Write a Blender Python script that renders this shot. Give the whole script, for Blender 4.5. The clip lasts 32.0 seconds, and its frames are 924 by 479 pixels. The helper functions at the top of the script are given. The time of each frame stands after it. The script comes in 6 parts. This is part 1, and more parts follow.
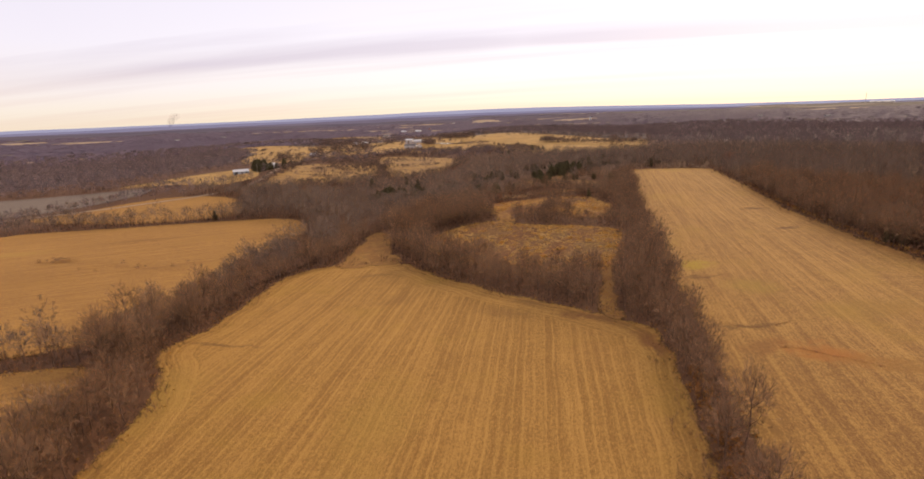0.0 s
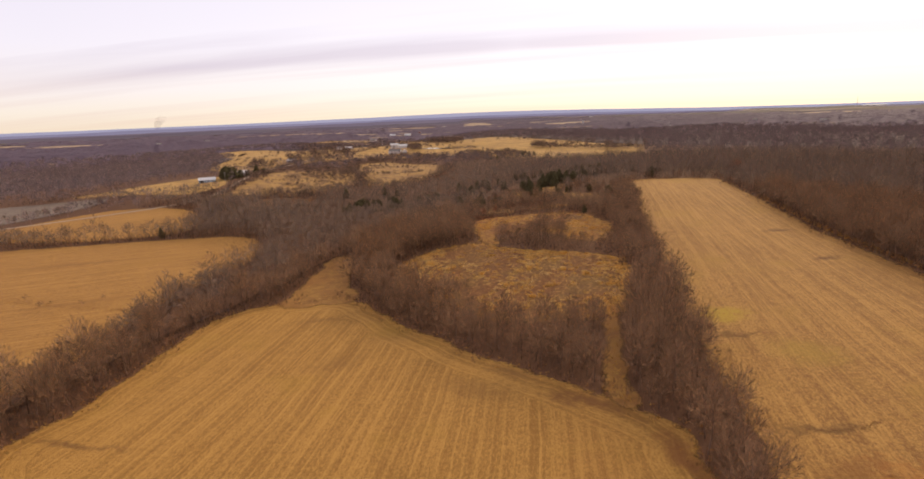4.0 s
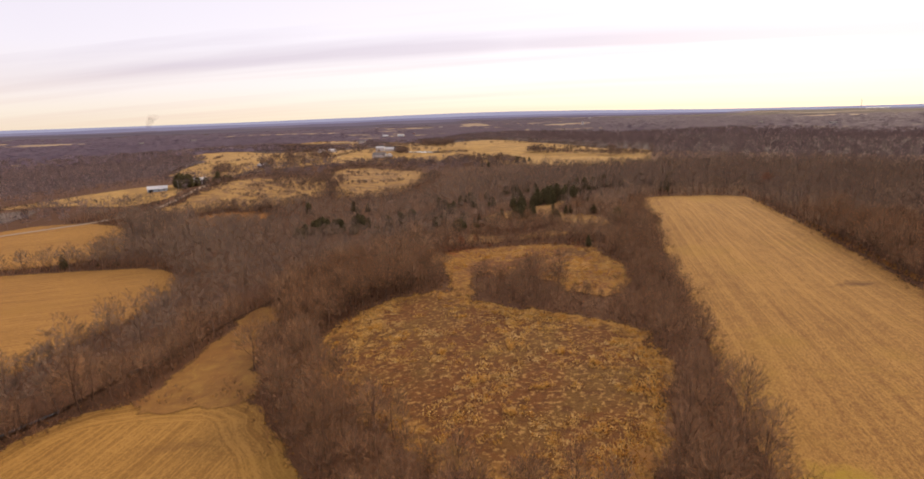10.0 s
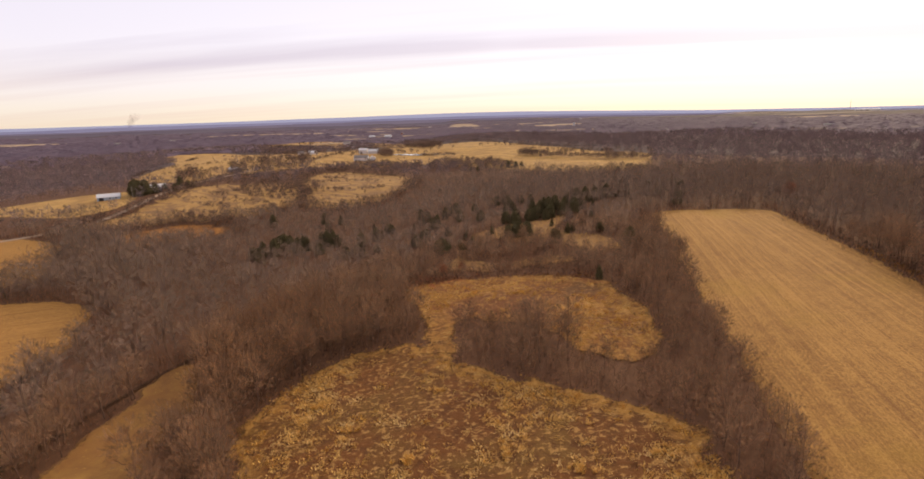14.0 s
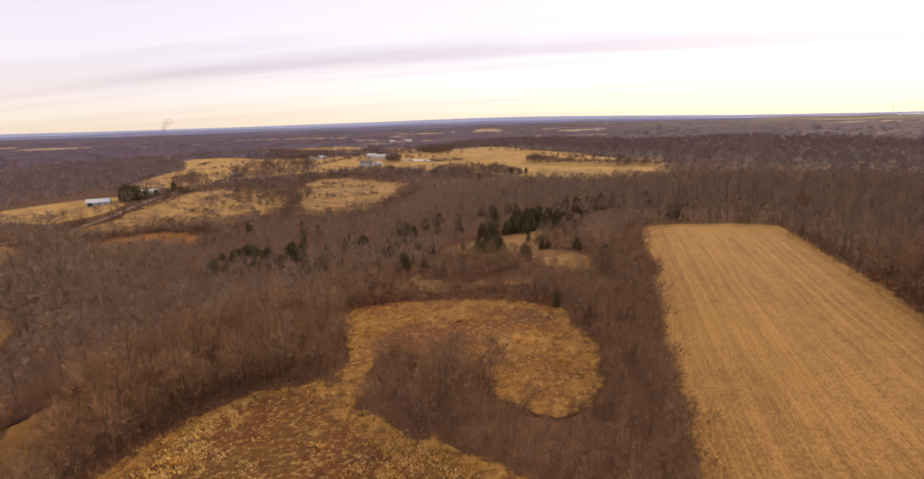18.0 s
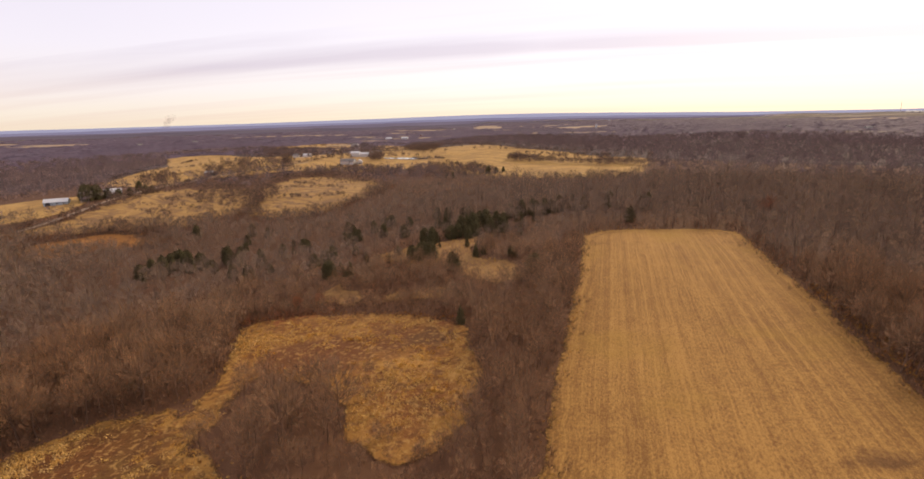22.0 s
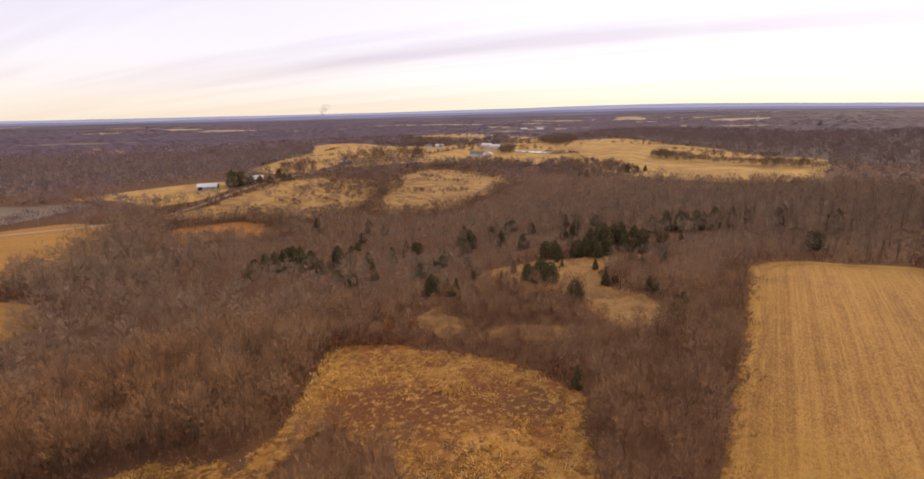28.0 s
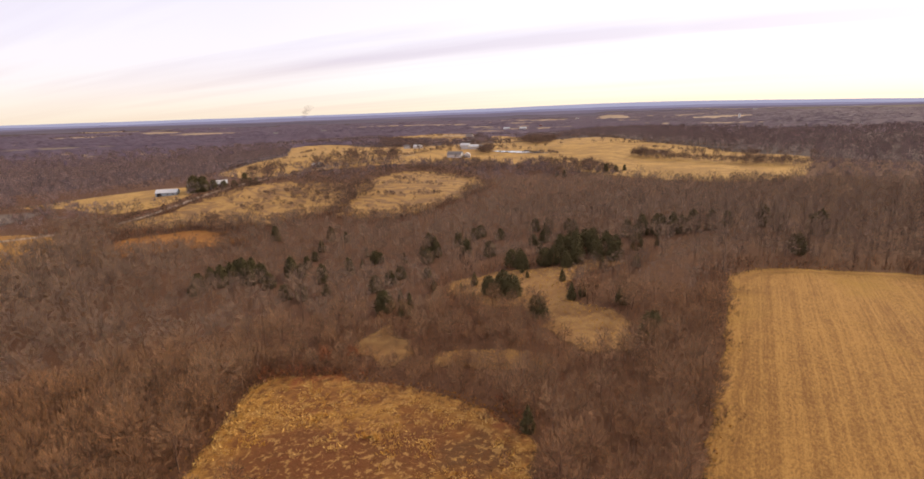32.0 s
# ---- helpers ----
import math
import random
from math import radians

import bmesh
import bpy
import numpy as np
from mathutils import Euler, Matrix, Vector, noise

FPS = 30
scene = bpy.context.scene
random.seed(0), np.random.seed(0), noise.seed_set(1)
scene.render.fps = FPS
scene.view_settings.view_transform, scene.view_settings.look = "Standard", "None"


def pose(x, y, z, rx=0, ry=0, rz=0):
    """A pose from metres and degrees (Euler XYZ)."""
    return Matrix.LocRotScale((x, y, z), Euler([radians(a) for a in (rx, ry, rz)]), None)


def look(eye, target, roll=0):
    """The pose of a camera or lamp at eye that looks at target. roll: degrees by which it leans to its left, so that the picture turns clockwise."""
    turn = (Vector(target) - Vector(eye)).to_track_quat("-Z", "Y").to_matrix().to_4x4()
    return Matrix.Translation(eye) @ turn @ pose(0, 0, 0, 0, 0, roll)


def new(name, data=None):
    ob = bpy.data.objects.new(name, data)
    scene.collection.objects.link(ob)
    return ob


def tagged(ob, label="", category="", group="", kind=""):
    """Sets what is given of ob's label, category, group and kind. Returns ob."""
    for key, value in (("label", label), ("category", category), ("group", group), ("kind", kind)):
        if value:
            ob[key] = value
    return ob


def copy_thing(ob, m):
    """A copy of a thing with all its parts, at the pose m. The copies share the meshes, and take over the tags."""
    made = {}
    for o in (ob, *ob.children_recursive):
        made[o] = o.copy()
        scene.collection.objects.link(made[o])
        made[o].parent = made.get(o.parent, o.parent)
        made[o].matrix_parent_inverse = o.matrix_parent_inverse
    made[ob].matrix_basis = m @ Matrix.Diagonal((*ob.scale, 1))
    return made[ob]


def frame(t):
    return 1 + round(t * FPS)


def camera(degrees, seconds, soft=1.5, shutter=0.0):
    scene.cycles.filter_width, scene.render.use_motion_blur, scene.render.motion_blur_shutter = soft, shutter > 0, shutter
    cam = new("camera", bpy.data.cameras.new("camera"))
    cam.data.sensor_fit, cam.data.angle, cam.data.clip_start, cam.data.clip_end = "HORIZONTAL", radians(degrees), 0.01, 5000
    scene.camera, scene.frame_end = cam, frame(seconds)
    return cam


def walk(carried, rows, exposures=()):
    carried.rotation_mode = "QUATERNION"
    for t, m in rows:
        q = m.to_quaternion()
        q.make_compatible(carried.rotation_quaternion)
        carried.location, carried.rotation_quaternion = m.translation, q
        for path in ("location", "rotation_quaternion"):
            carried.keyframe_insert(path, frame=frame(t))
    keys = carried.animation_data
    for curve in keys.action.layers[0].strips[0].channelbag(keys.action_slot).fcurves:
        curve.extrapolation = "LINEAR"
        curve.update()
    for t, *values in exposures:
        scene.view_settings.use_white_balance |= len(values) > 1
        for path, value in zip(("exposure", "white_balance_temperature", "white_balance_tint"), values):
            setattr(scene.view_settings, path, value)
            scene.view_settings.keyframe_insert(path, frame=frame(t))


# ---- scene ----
cam = camera(82.0, 32.0, soft=1.65)
PATH = [
    (0, pose(1.15, -0.02, 59.40, 76.52, 2.07, 0.68)),
    (0.5, pose(1.28, 5.24, 59.46, 76.53, 2.10, 0.62)),
    (1, pose(1.42, 10.73, 59.46, 76.58, 2.10, 0.56)),
    (1.5, pose(1.92, 16.27, 59.38, 76.71, 2.08, 0.50)),
    (2, pose(2.91, 21.84, 59.36, 76.74, 2.06, 0.47)),
    (2.5, pose(4.15, 27.23, 59.35, 76.76, 2.03, 0.41)),
    (3, pose(5.43, 32.46, 59.40, 76.79, 2.02, 0.18)),
    (3.5, pose(7.08, 37.67, 59.55, 76.82, 2.01, -0.09)),
    (5.5, pose(14.30, 57.94, 60.51, 76.67, 1.98, 0.03)),
    (6, pose(15.95, 62.70, 60.68, 76.65, 1.95, 0.59)),
    (6.5, pose(16.64, 67.59, 60.78, 76.65, 1.92, 0.68)),
    (7, pose(16.93, 72.90, 60.82, 76.67, 1.87, 0.68)),
    (7.5, pose(17.24, 78.24, 60.90, 76.70, 1.82, 0.44)),
    (8, pose(17.81, 84.11, 60.99, 76.71, 1.78, 0.12)),
    (8.5, pose(18.79, 90.18, 61.09, 76.67, 1.74, -0.03)),
    (9, pose(19.83, 96.11, 61.22, 76.64, 1.72, -0.09)),
    (9.5, pose(20.57, 101.97, 61.23, 76.76, 1.69, -0.12)),
    (10, pose(21.15, 108.07, 61.23, 76.79, 1.63, -0.18)),
    (10.5, pose(21.50, 113.91, 61.26, 76.88, 1.54, -0.18)),
    (11, pose(21.65, 119.88, 61.29, 76.94, 1.42, -0.24)),
    (11.5, pose(21.40, 125.86, 61.37, 76.85, 1.30, -0.38)),
    (12, pose(20.94, 132.11, 61.44, 76.82, 1.23, -0.65)),
    (12.5, pose(21.09, 137.76, 61.57, 76.79, 1.24, -0.77)),
    (13, pose(22.03, 142.78, 61.67, 76.76, 1.32, -0.97)),
    (14.5, pose(26.08, 156.38, 61.65, 76.82, 1.46, -1.29)),
    (16.5, pose(39.66, 168.35, 60.48, 77.29, 1.41, 1.15)),
    (17, pose(43.16, 170.81, 60.51, 77.23, 1.40, 1.56)),
    (18, pose(50.96, 172.94, 60.79, 77.35, 1.41, 1.79)),
    (19, pose(60.50, 174.65, 60.88, 77.29, 1.42, 2.11)),
    (20, pose(69.49, 177.66, 60.84, 77.32, 1.42, 2.50)),
    (21, pose(76.23, 182.23, 60.98, 77.17, 1.38, 2.73)),
    (22, pose(80.48, 187.94, 60.91, 77.03, 1.38, 2.47)),
    (23, pose(83.83, 194.38, 61.11, 76.82, 1.39, 1.09)),
    (24, pose(84.72, 200.20, 61.30, 76.79, 1.37, 0.21)),
    (25, pose(84.20, 206.85, 61.62, 76.62, 1.27, 0.53)),
    (25.5, pose(83.62, 209.41, 61.89, 76.56, 1.16, 2.18)),
    (26, pose(82.99, 211.29, 62.23, 76.49, 1.03, 9.98)),
    (26.5, pose(82.20, 213.57, 62.48, 76.43, 0.97, 13.48)),
    (28.5, pose(79.93, 223.16, 63.09, 76.20, 1.15, 17.16)),
    (29, pose(80.27, 225.76, 63.04, 76.15, 1.22, 17.13)),
    (30, pose(81.87, 231.36, 62.62, 76.26, 1.37, 16.51)),
    (31, pose(83.72, 236.24, 62.41, 76.14, 1.52, 15.72)),
    (32, pose(85.36, 240.08, 61.99, 76.23, 1.62, 15.35)),
]
walk(cam, PATH, [(0.0, 0.08, 6650, 13), (26.0, 0.08, 6650, 13), (29.0, 0.19, 6500, 12), (32.0, 0.19, 6500, 12)])

# ---- sky, sun ----
SUN_AZ, SUN_EL = 38.0, 30.0      # degrees: to the right of +y, above the horizon


def tree_nodes(mat_or_world):
    mat_or_world.use_nodes = True
    nt = mat_or_world.node_tree
    nt.nodes.clear()
    return nt


def nd(nt, kind, ins=None, **props):
    n = nt.nodes.new(kind)
    for k, v in props.items():
        if k == "operation":
            n.operation = v
        elif k == "blend_type":
            n.blend_type = v
        elif k == "data_type":
            n.data_type = v
        elif k == "attribute_name":
            n.attribute_name = v
        elif k == "noise_dimensions":
            n.noise_dimensions = v
    for k, v in (ins or {}).items():
        if isinstance(v, bpy.types.NodeSocket):
            nt.links.new(v, n.inputs[k])
        else:
            n.inputs[k].default_value = v
    return n


def math_node(nt, op, a, b=0.0, clamp=False):
    n = nd(nt, "ShaderNodeMath", {0: a, 1: b}, operation=op)
    n.use_clamp = clamp
    return n.outputs[0]


def ramp(nt, fac, stops):
    n = nd(nt, "ShaderNodeValToRGB", {"Fac": fac})
    e = n.color_ramp.elements
    while len(e) < len(stops):
        e.new(0.5)
    for el, (pos, col) in zip(e, stops):
        el.position, el.color = pos, (*col, 1)
    return n.outputs["Color"]


def mix(nt, fac, a, b, blend="MIX"):
    n = nt.nodes.new("ShaderNodeMix")
    n.data_type, n.blend_type = "RGBA", blend
    for sock, v in ((n.inputs[0], fac), (n.inputs[6], a), (n.inputs[7], b)):
        if isinstance(v, bpy.types.NodeSocket):
            nt.links.new(v, sock)
        else:
            sock.default_value = v if isinstance(v, float) else (*v, 1)
    return n.outputs[2]


def noise_tex(nt, vec, scale, detail=3.0, rough=0.55, distort=0.0):
    return nd(nt, "ShaderNodeTexNoise", {"Vector": vec, "Scale": scale, "Detail": detail, "Roughness": rough, "Distortion": distort}).outputs["Fac"]


def build_world():
    w = bpy.data.worlds.new("overcast_sky")
    scene.world = w
    nt = tree_nodes(w)
    tc = nd(nt, "ShaderNodeTexCoord").outputs["Generated"]
    xyz = nd(nt, "ShaderNodeSeparateXYZ", {0: tc})
    x, y, z = xyz.outputs
    # thin cloud sheet seen in perspective: streaks run across the bearing of 14 degrees
    c, n = math.cos(radians(14)), math.sin(radians(14))
    zz = math_node(nt, "MAXIMUM", math_node(nt, "ADD", z, 0.06), 0.02)
    u = math_node(nt, "DIVIDE", nd(nt, "ShaderNodeVectorMath", {0: tc, 1: (n, c, 0)}, operation="DOT_PRODUCT").outputs["Value"], zz)
    v = math_node(nt, "DIVIDE", nd(nt, "ShaderNodeVectorMath", {0: tc, 1: (c, -n, 0)}, operation="DOT_PRODUCT").outputs["Value"], zz)
    sheet = nd(nt, "ShaderNodeCombineXYZ", {0: math_node(nt, "MULTIPLY", u, 0.55), 1: math_node(nt, "MULTIPLY", v, 0.075), 2: 0.0}).outputs[0]
    fine = noise_tex(nt, sheet, 2.1, 4.0, 0.55, 0.6)
    streak = math_node(nt, "ADD", noise_tex(nt, sheet, 0.8, 3.0, 0.5, 0.4), math_node(nt, "MULTIPLY", math_node(nt, "SUBTRACT", fine, 0.5), 0.45))
    # one long darker roll of cloud
    wob = math_node(nt, "MULTIPLY", math_node(nt, "SUBTRACT", noise_tex(nt, sheet, 0.55, 3.0), 0.5), 2.6)
    wob = math_node(nt, "MULTIPLY", wob, ramp(nt, x, [(0.05, (1, 1, 1)), (0.3, (0.3, 0.3, 0.3))]))
    off = math_node(nt, "SUBTRACT", math_node(nt, "ADD", u, wob), 5.88)
    roll = math_node(nt, "POWER", 2.718, math_node(nt, "MULTIPLY", math_node(nt, "MULTIPLY", off, off), -3.2))
    roll = math_node(nt, "MULTIPLY", roll, ramp(nt, x, [(0.0, (1, 1, 1)), (0.1, (0.45, 0.45, 0.45)), (0.22, (1, 1, 1)), (0.6, (1.5, 1.5, 1.5))]))
    both = math_node(nt, "SUBTRACT", streak, math_node(nt, "MULTIPLY", roll, 0.155))
    cloud = ramp(nt, both, [(0.28, (0.0, 0.0, 0.0)), (0.60, (1, 1, 1))])
    high = ramp(nt, z, [(0.0, (0.99, 0.86, 0.65)), (0.022, (1.0, 0.91, 0.75)), (0.055, (1.0, 0.93, 0.88)), (0.12, (0.98, 0.93, 0.96)), (0.25, (0.92, 0.87, 0.94)), (0.42, (0.86, 0.79, 0.80)), (1.0, (0.84, 0.76, 0.75))])
    low = ramp(nt, z, [(0.0, (0.96, 0.80, 0.60)), (0.04, (0.92, 0.80, 0.73)), (0.09, (0.75, 0.665, 0.72)), (0.2, (0.77, 0.71, 0.79)), (0.42, (0.72, 0.66, 0.67)), (1.0, (0.69, 0.63, 0.62))])
    deck = mix(nt, cloud, low, high)
    # the cloud is thinner towards the veiled sun
    s = (math.sin(radians(SUN_AZ)) * math.cos(radians(SUN_EL)), math.cos(radians(SUN_AZ)) * math.cos(radians(SUN_EL)), math.sin(radians(SUN_EL)))
    dot = nd(nt, "ShaderNodeVectorMath", {0: tc, 1: s}, operation="DOT_PRODUCT").outputs["Value"]
    glow = ramp(nt, dot, [(0.30, (0.84, 0.83, 0.88)), (0.62, (0.90, 0.89, 0.92)), (0.84, (0.92, 0.91, 0.94)), (1.0, (1.0, 0.975, 0.97))])
    deck = mix(nt, 1.0, deck, glow, "MULTIPLY")
    sky = nt.nodes.new("ShaderNodeTexSky")
    sky.sky_type, sky.sun_disc = "NISHITA", False
    sky.sun_elevation, sky.sun_rotation = radians(SUN_EL), radians(SUN_AZ)
    clear = nd(nt, "ShaderNodeBackground", {"Color": sky.outputs[0], "Strength": 0.02})
    over = nd(nt, "ShaderNodeBackground", {"Color": deck, "Strength": 0.97})
    add = nd(nt, "ShaderNodeAddShader", {0: clear.outputs[0], 1: over.outputs[0]})
    out = nd(nt, "ShaderNodeOutputWorld")
    nt.links.new(add.outputs[0], out.inputs[0])


build_world()
sun = new("sun", bpy.data.lights.new("sun", "SUN"))
sun.data.energy, sun.data.angle, sun.data.color = 2.5, radians(30), (1.0, 0.80, 0.49)
sun.matrix_world = look((0, 0, 200), (-math.sin(radians(SUN_AZ)) * 100, -math.cos(radians(SUN_AZ)) * 100, 200 - 100 * math.tan(radians(SUN_EL))))


# ---- materials ----
def surface(name, build, rough=0.9, bump=0.0, bump_dist=0.05, gaps=None):
    """A material whose colour and relief build(nt, position) returns."""
    m = bpy.data.materials.new(name)
    nt = tree_nodes(m)
    pos = nd(nt, "ShaderNodeNewGeometry").outputs["Position"]
    col, height = build(nt, pos)
    b = nt.nodes.new("ShaderNodeBsdfPrincipled")
    b.inputs["Roughness"].default_value = rough
    b.inputs["Specular IOR Level"].default_value = 0.2
    if isinstance(col, bpy.types.NodeSocket):
        nt.links.new(col, b.inputs["Base Color"])
    else:
        b.inputs["Base Color"].default_value = (*col, 1)
    if height is not None and bump:
        bp = nd(nt, "ShaderNodeBump", {"Strength": bump, "Distance": bump_dist, "Height": height})
        nt.links.new(bp.outputs[0], b.inputs["Normal"])
    if gaps is not None and bump == 0:
        # fine twigs scatter light in all directions, mostly from above
        n = nd(nt, "ShaderNodeVectorMath", {0: nd(nt, "ShaderNodeNewGeometry").outputs["Normal"], "Scale": 0.2}, operation="SCALE").outputs[0]
        n = nd(nt, "ShaderNodeVectorMath", {0: n, 1: (0, 0, 0.75)}, operation="ADD").outputs[0]
        nt.links.new(nd(nt, "ShaderNodeVectorMath", {0: n}, operation="NORMALIZE").outputs[0], b.inputs["Normal"])
    if gaps is not None:
        nt.links.new(gaps(nt, pos), b.inputs["Alpha"])
    out = nt.nodes.new("ShaderNodeOutputMaterial")
    nt.links.new(b.outputs[0], out.inputs[0])
    return m


def twig_net(scale, fill, rise=0.3):
    """Sprays of twigs are full of gaps, drawn out upwards as twigs grow; stems are solid."""
    def gaps(nt, p):
        spray = nd(nt, "ShaderNodeAttribute", attribute_name="spray").outputs["Fac"]
        q = nd(nt, "ShaderNodeVectorMath", {0: p, 1: (1.0, 1.0, rise)}, operation="MULTIPLY").outputs[0]
        net = ramp(nt, noise_tex(nt, q, scale, 2, 0.7), [(0.34, (fill * 0.35,) * 3), (0.62, (fill,) * 3)])
        return math_node(nt, "MAXIMUM", net, math_node(nt, "SUBTRACT", 1.0, spray))
    return gaps


def thinning(nt, p):
    """Open land that thins out raggedly at its rim, over the litter below."""
    edge = nd(nt, "ShaderNodeAttribute", attribute_name="edge").outputs["Fac"]
    rag = math_node(nt, "ADD", math_node(nt, "MULTIPLY", noise_tex(nt, p, 0.22, 3, 0.65), 5.0), math_node(nt, "MULTIPLY", noise_tex(nt, p, 1.6, 2, 0.7), 2.2))
    return math_node(nt, "MULTIPLY", math_node(nt, "SUBTRACT", edge, math_node(nt, "SUBTRACT", rag, 4.0)), 0.7, True)


def litter(nt, p):
    big = noise_tex(nt, p, 0.02, 3)
    mid = noise_tex(nt, p, 0.35, 4, 0.65)
    col = ramp(nt, mid, [(0.3, (0.10, 0.048, 0.024)), (0.55, (0.135, 0.066, 0.034)), (0.75, (0.18, 0.09, 0.046))])
    return mix(nt, math_node(nt, "MULTIPLY", big, 0.5), col, (0.115, 0.054, 0.026)), mid


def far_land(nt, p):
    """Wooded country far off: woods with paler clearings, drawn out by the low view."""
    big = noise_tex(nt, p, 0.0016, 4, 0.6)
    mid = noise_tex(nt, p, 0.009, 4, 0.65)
    # the woods' own shade and some haze are put into these dim tones
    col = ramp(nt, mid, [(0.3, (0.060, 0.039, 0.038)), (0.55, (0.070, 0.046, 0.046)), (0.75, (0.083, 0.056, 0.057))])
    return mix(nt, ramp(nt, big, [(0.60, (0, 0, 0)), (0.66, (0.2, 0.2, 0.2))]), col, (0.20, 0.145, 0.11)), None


def grassland(light, dark, warm, patch=0.03):
    def build(nt, p):
        big = noise_tex(nt, p, patch, 4, 0.6)
        mid = noise_tex(nt, p, 0.22, 4, 0.65, 0.6)
        fine = noise_tex(nt, p, 2.3, 3, 0.7)
        col = mix(nt, ramp(nt, mid, [(0.35, (0, 0, 0)), (0.68, (1, 1, 1))]), dark, light)
        col = mix(nt, ramp(nt, big, [(0.42, (0, 0, 0)), (0.72, (0.75, 0.75, 0.75))]), col, warm)
        col = mix(nt, math_node(nt, "MULTIPLY", fine, 0.55), col, tuple(c * 0.55 for c in dark))
        return col, math_node(nt, "ADD", mid, math_node(nt, "MULTIPLY", fine, 0.4))
    return build


def terraced(light, dark, brush, spacing=17.0):
    """Grazed slope: pale grass shelves parted by winding strips of dead brush and weeds."""
    def build(nt, p):
        big = noise_tex(nt, p, 0.016, 3, 0.55)
        mid = noise_tex(nt, p, 0.13, 4, 0.65, 0.6)
        fine = noise_tex(nt, p, 1.6, 3, 0.7)
        across = nd(nt, "ShaderNodeVectorMath", {0: p, 1: (0.42, 0.91, 0)}, operation="DOT_PRODUCT").outputs["Value"]
        across = math_node(nt, "ADD", across, math_node(nt, "MULTIPLY", big, 150.0))
        band = math_node(nt, "SINE", math_node(nt, "MULTIPLY", across, 2 * math.pi / spacing))
        band = math_node(nt, "ADD", band, math_node(nt, "MULTIPLY", math_node(nt, "SUBTRACT", mid, 0.5), 5.0))
        col = mix(nt, ramp(nt, mid, [(0.36, (0, 0, 0)), (0.64, (1, 1, 1))]), dark, light)
        col = mix(nt, ramp(nt, band, [(-0.1, (0, 0, 0)), (0.9, (0.75, 0.75, 0.75))]), col, brush)
        col = mix(nt, ramp(nt, noise_tex(nt, p, 0.045, 5, 0.7, 0.4), [(0.52, (0, 0, 0)), (0.58, (0.6, 0.6, 0.6))]), col, brush)
        col = mix(nt, math_node(nt, "MULTIPLY", fine, 0.4), col, tuple(c * 0.6 for c in dark))
        return col, math_node(nt, "ADD", mid, math_node(nt, "MULTIPLY", fine, 0.4))
    return build


def meadow(low, high, rust, rim_share, patches=()):
    """Old field: dark rusty weeds, matted gold and bleached clumps in patches of several sizes."""
    return lambda nt, p: meadow_colours(nt, p, low, high, rust, rim_share, patches)


def meadow_colours(nt, p, low, high, rust, rim_share, patches):
    big = noise_tex(nt, p, 0.06, 3, 0.6, 0.8)
    mid = noise_tex(nt, p, 0.42, 5, 0.72, 0.5)
    clump = noise_tex(nt, p, 0.75, 4, 0.7, 0.3)
    fine = noise_tex(nt, p, 2.6, 3, 0.7)
    edge = nd(nt, "ShaderNodeAttribute", attribute_name="edge").outputs["Fac"]
    rim = math_node(nt, "ADD", edge, math_node(nt, "MULTIPLY", math_node(nt, "SUBTRACT", big, 0.5), 16.0))
    col = mix(nt, ramp(nt, big, [(0.45, (0, 0, 0)), (0.62, (1, 1, 1))]), low, high)
    col = mix(nt, ramp(nt, math_node(nt, "DIVIDE", rim, 6.0), [(0.25, (rim_share,) * 3), (0.9, (0, 0, 0))]), col, (0.44, 0.232, 0.053))
    stray = nd(nt, "ShaderNodeTexNoise", {"Vector": p, "Scale": 0.2, "Detail": 3.0}).outputs["Color"]
    stray = nd(nt, "ShaderNodeVectorMath", {0: nd(nt, "ShaderNodeVectorMath", {0: stray, 1: (0.5, 0.5, 0.5)}, operation="SUBTRACT").outputs[0], 1: (12.0, 12.0, 0.0)}, operation="MULTIPLY").outputs[0]
    q = nd(nt, "ShaderNodeVectorMath", {0: p, 1: stray}, operation="ADD").outputs[0]
    for px, py, a, b, share, tone in patches:
        d = nd(nt, "ShaderNodeVectorMath", {0: nd(nt, "ShaderNodeVectorMath", {0: q, 1: (px, py, 0)}, operation="SUBTRACT").outputs[0], 1: (1 / a, 1 / b, 0)}, operation="MULTIPLY").outputs[0]
        d = nd(nt, "ShaderNodeVectorMath", {0: d}, operation="LENGTH").outputs["Value"]
        col = mix(nt, ramp(nt, d, [(0.55, (share,) * 3), (1.0, (0, 0, 0))]), col, tone)
    col = mix(nt, ramp(nt, mid, [(0.42, (0.9, 0.9, 0.9)), (0.51, (0, 0, 0))]), col, rust)
    col = mix(nt, ramp(nt, clump, [(0.54, (0, 0, 0)), (0.60, (0.6, 0.6, 0.6))]), col, (0.54, 0.315, 0.10))
    col = mix(nt, math_node(nt, "MULTIPLY", fine, 0.3), col, (0.13, 0.056, 0.018))
    return col, math_node(nt, "ADD", mid, math_node(nt, "MULTIPLY", fine, 0.4))


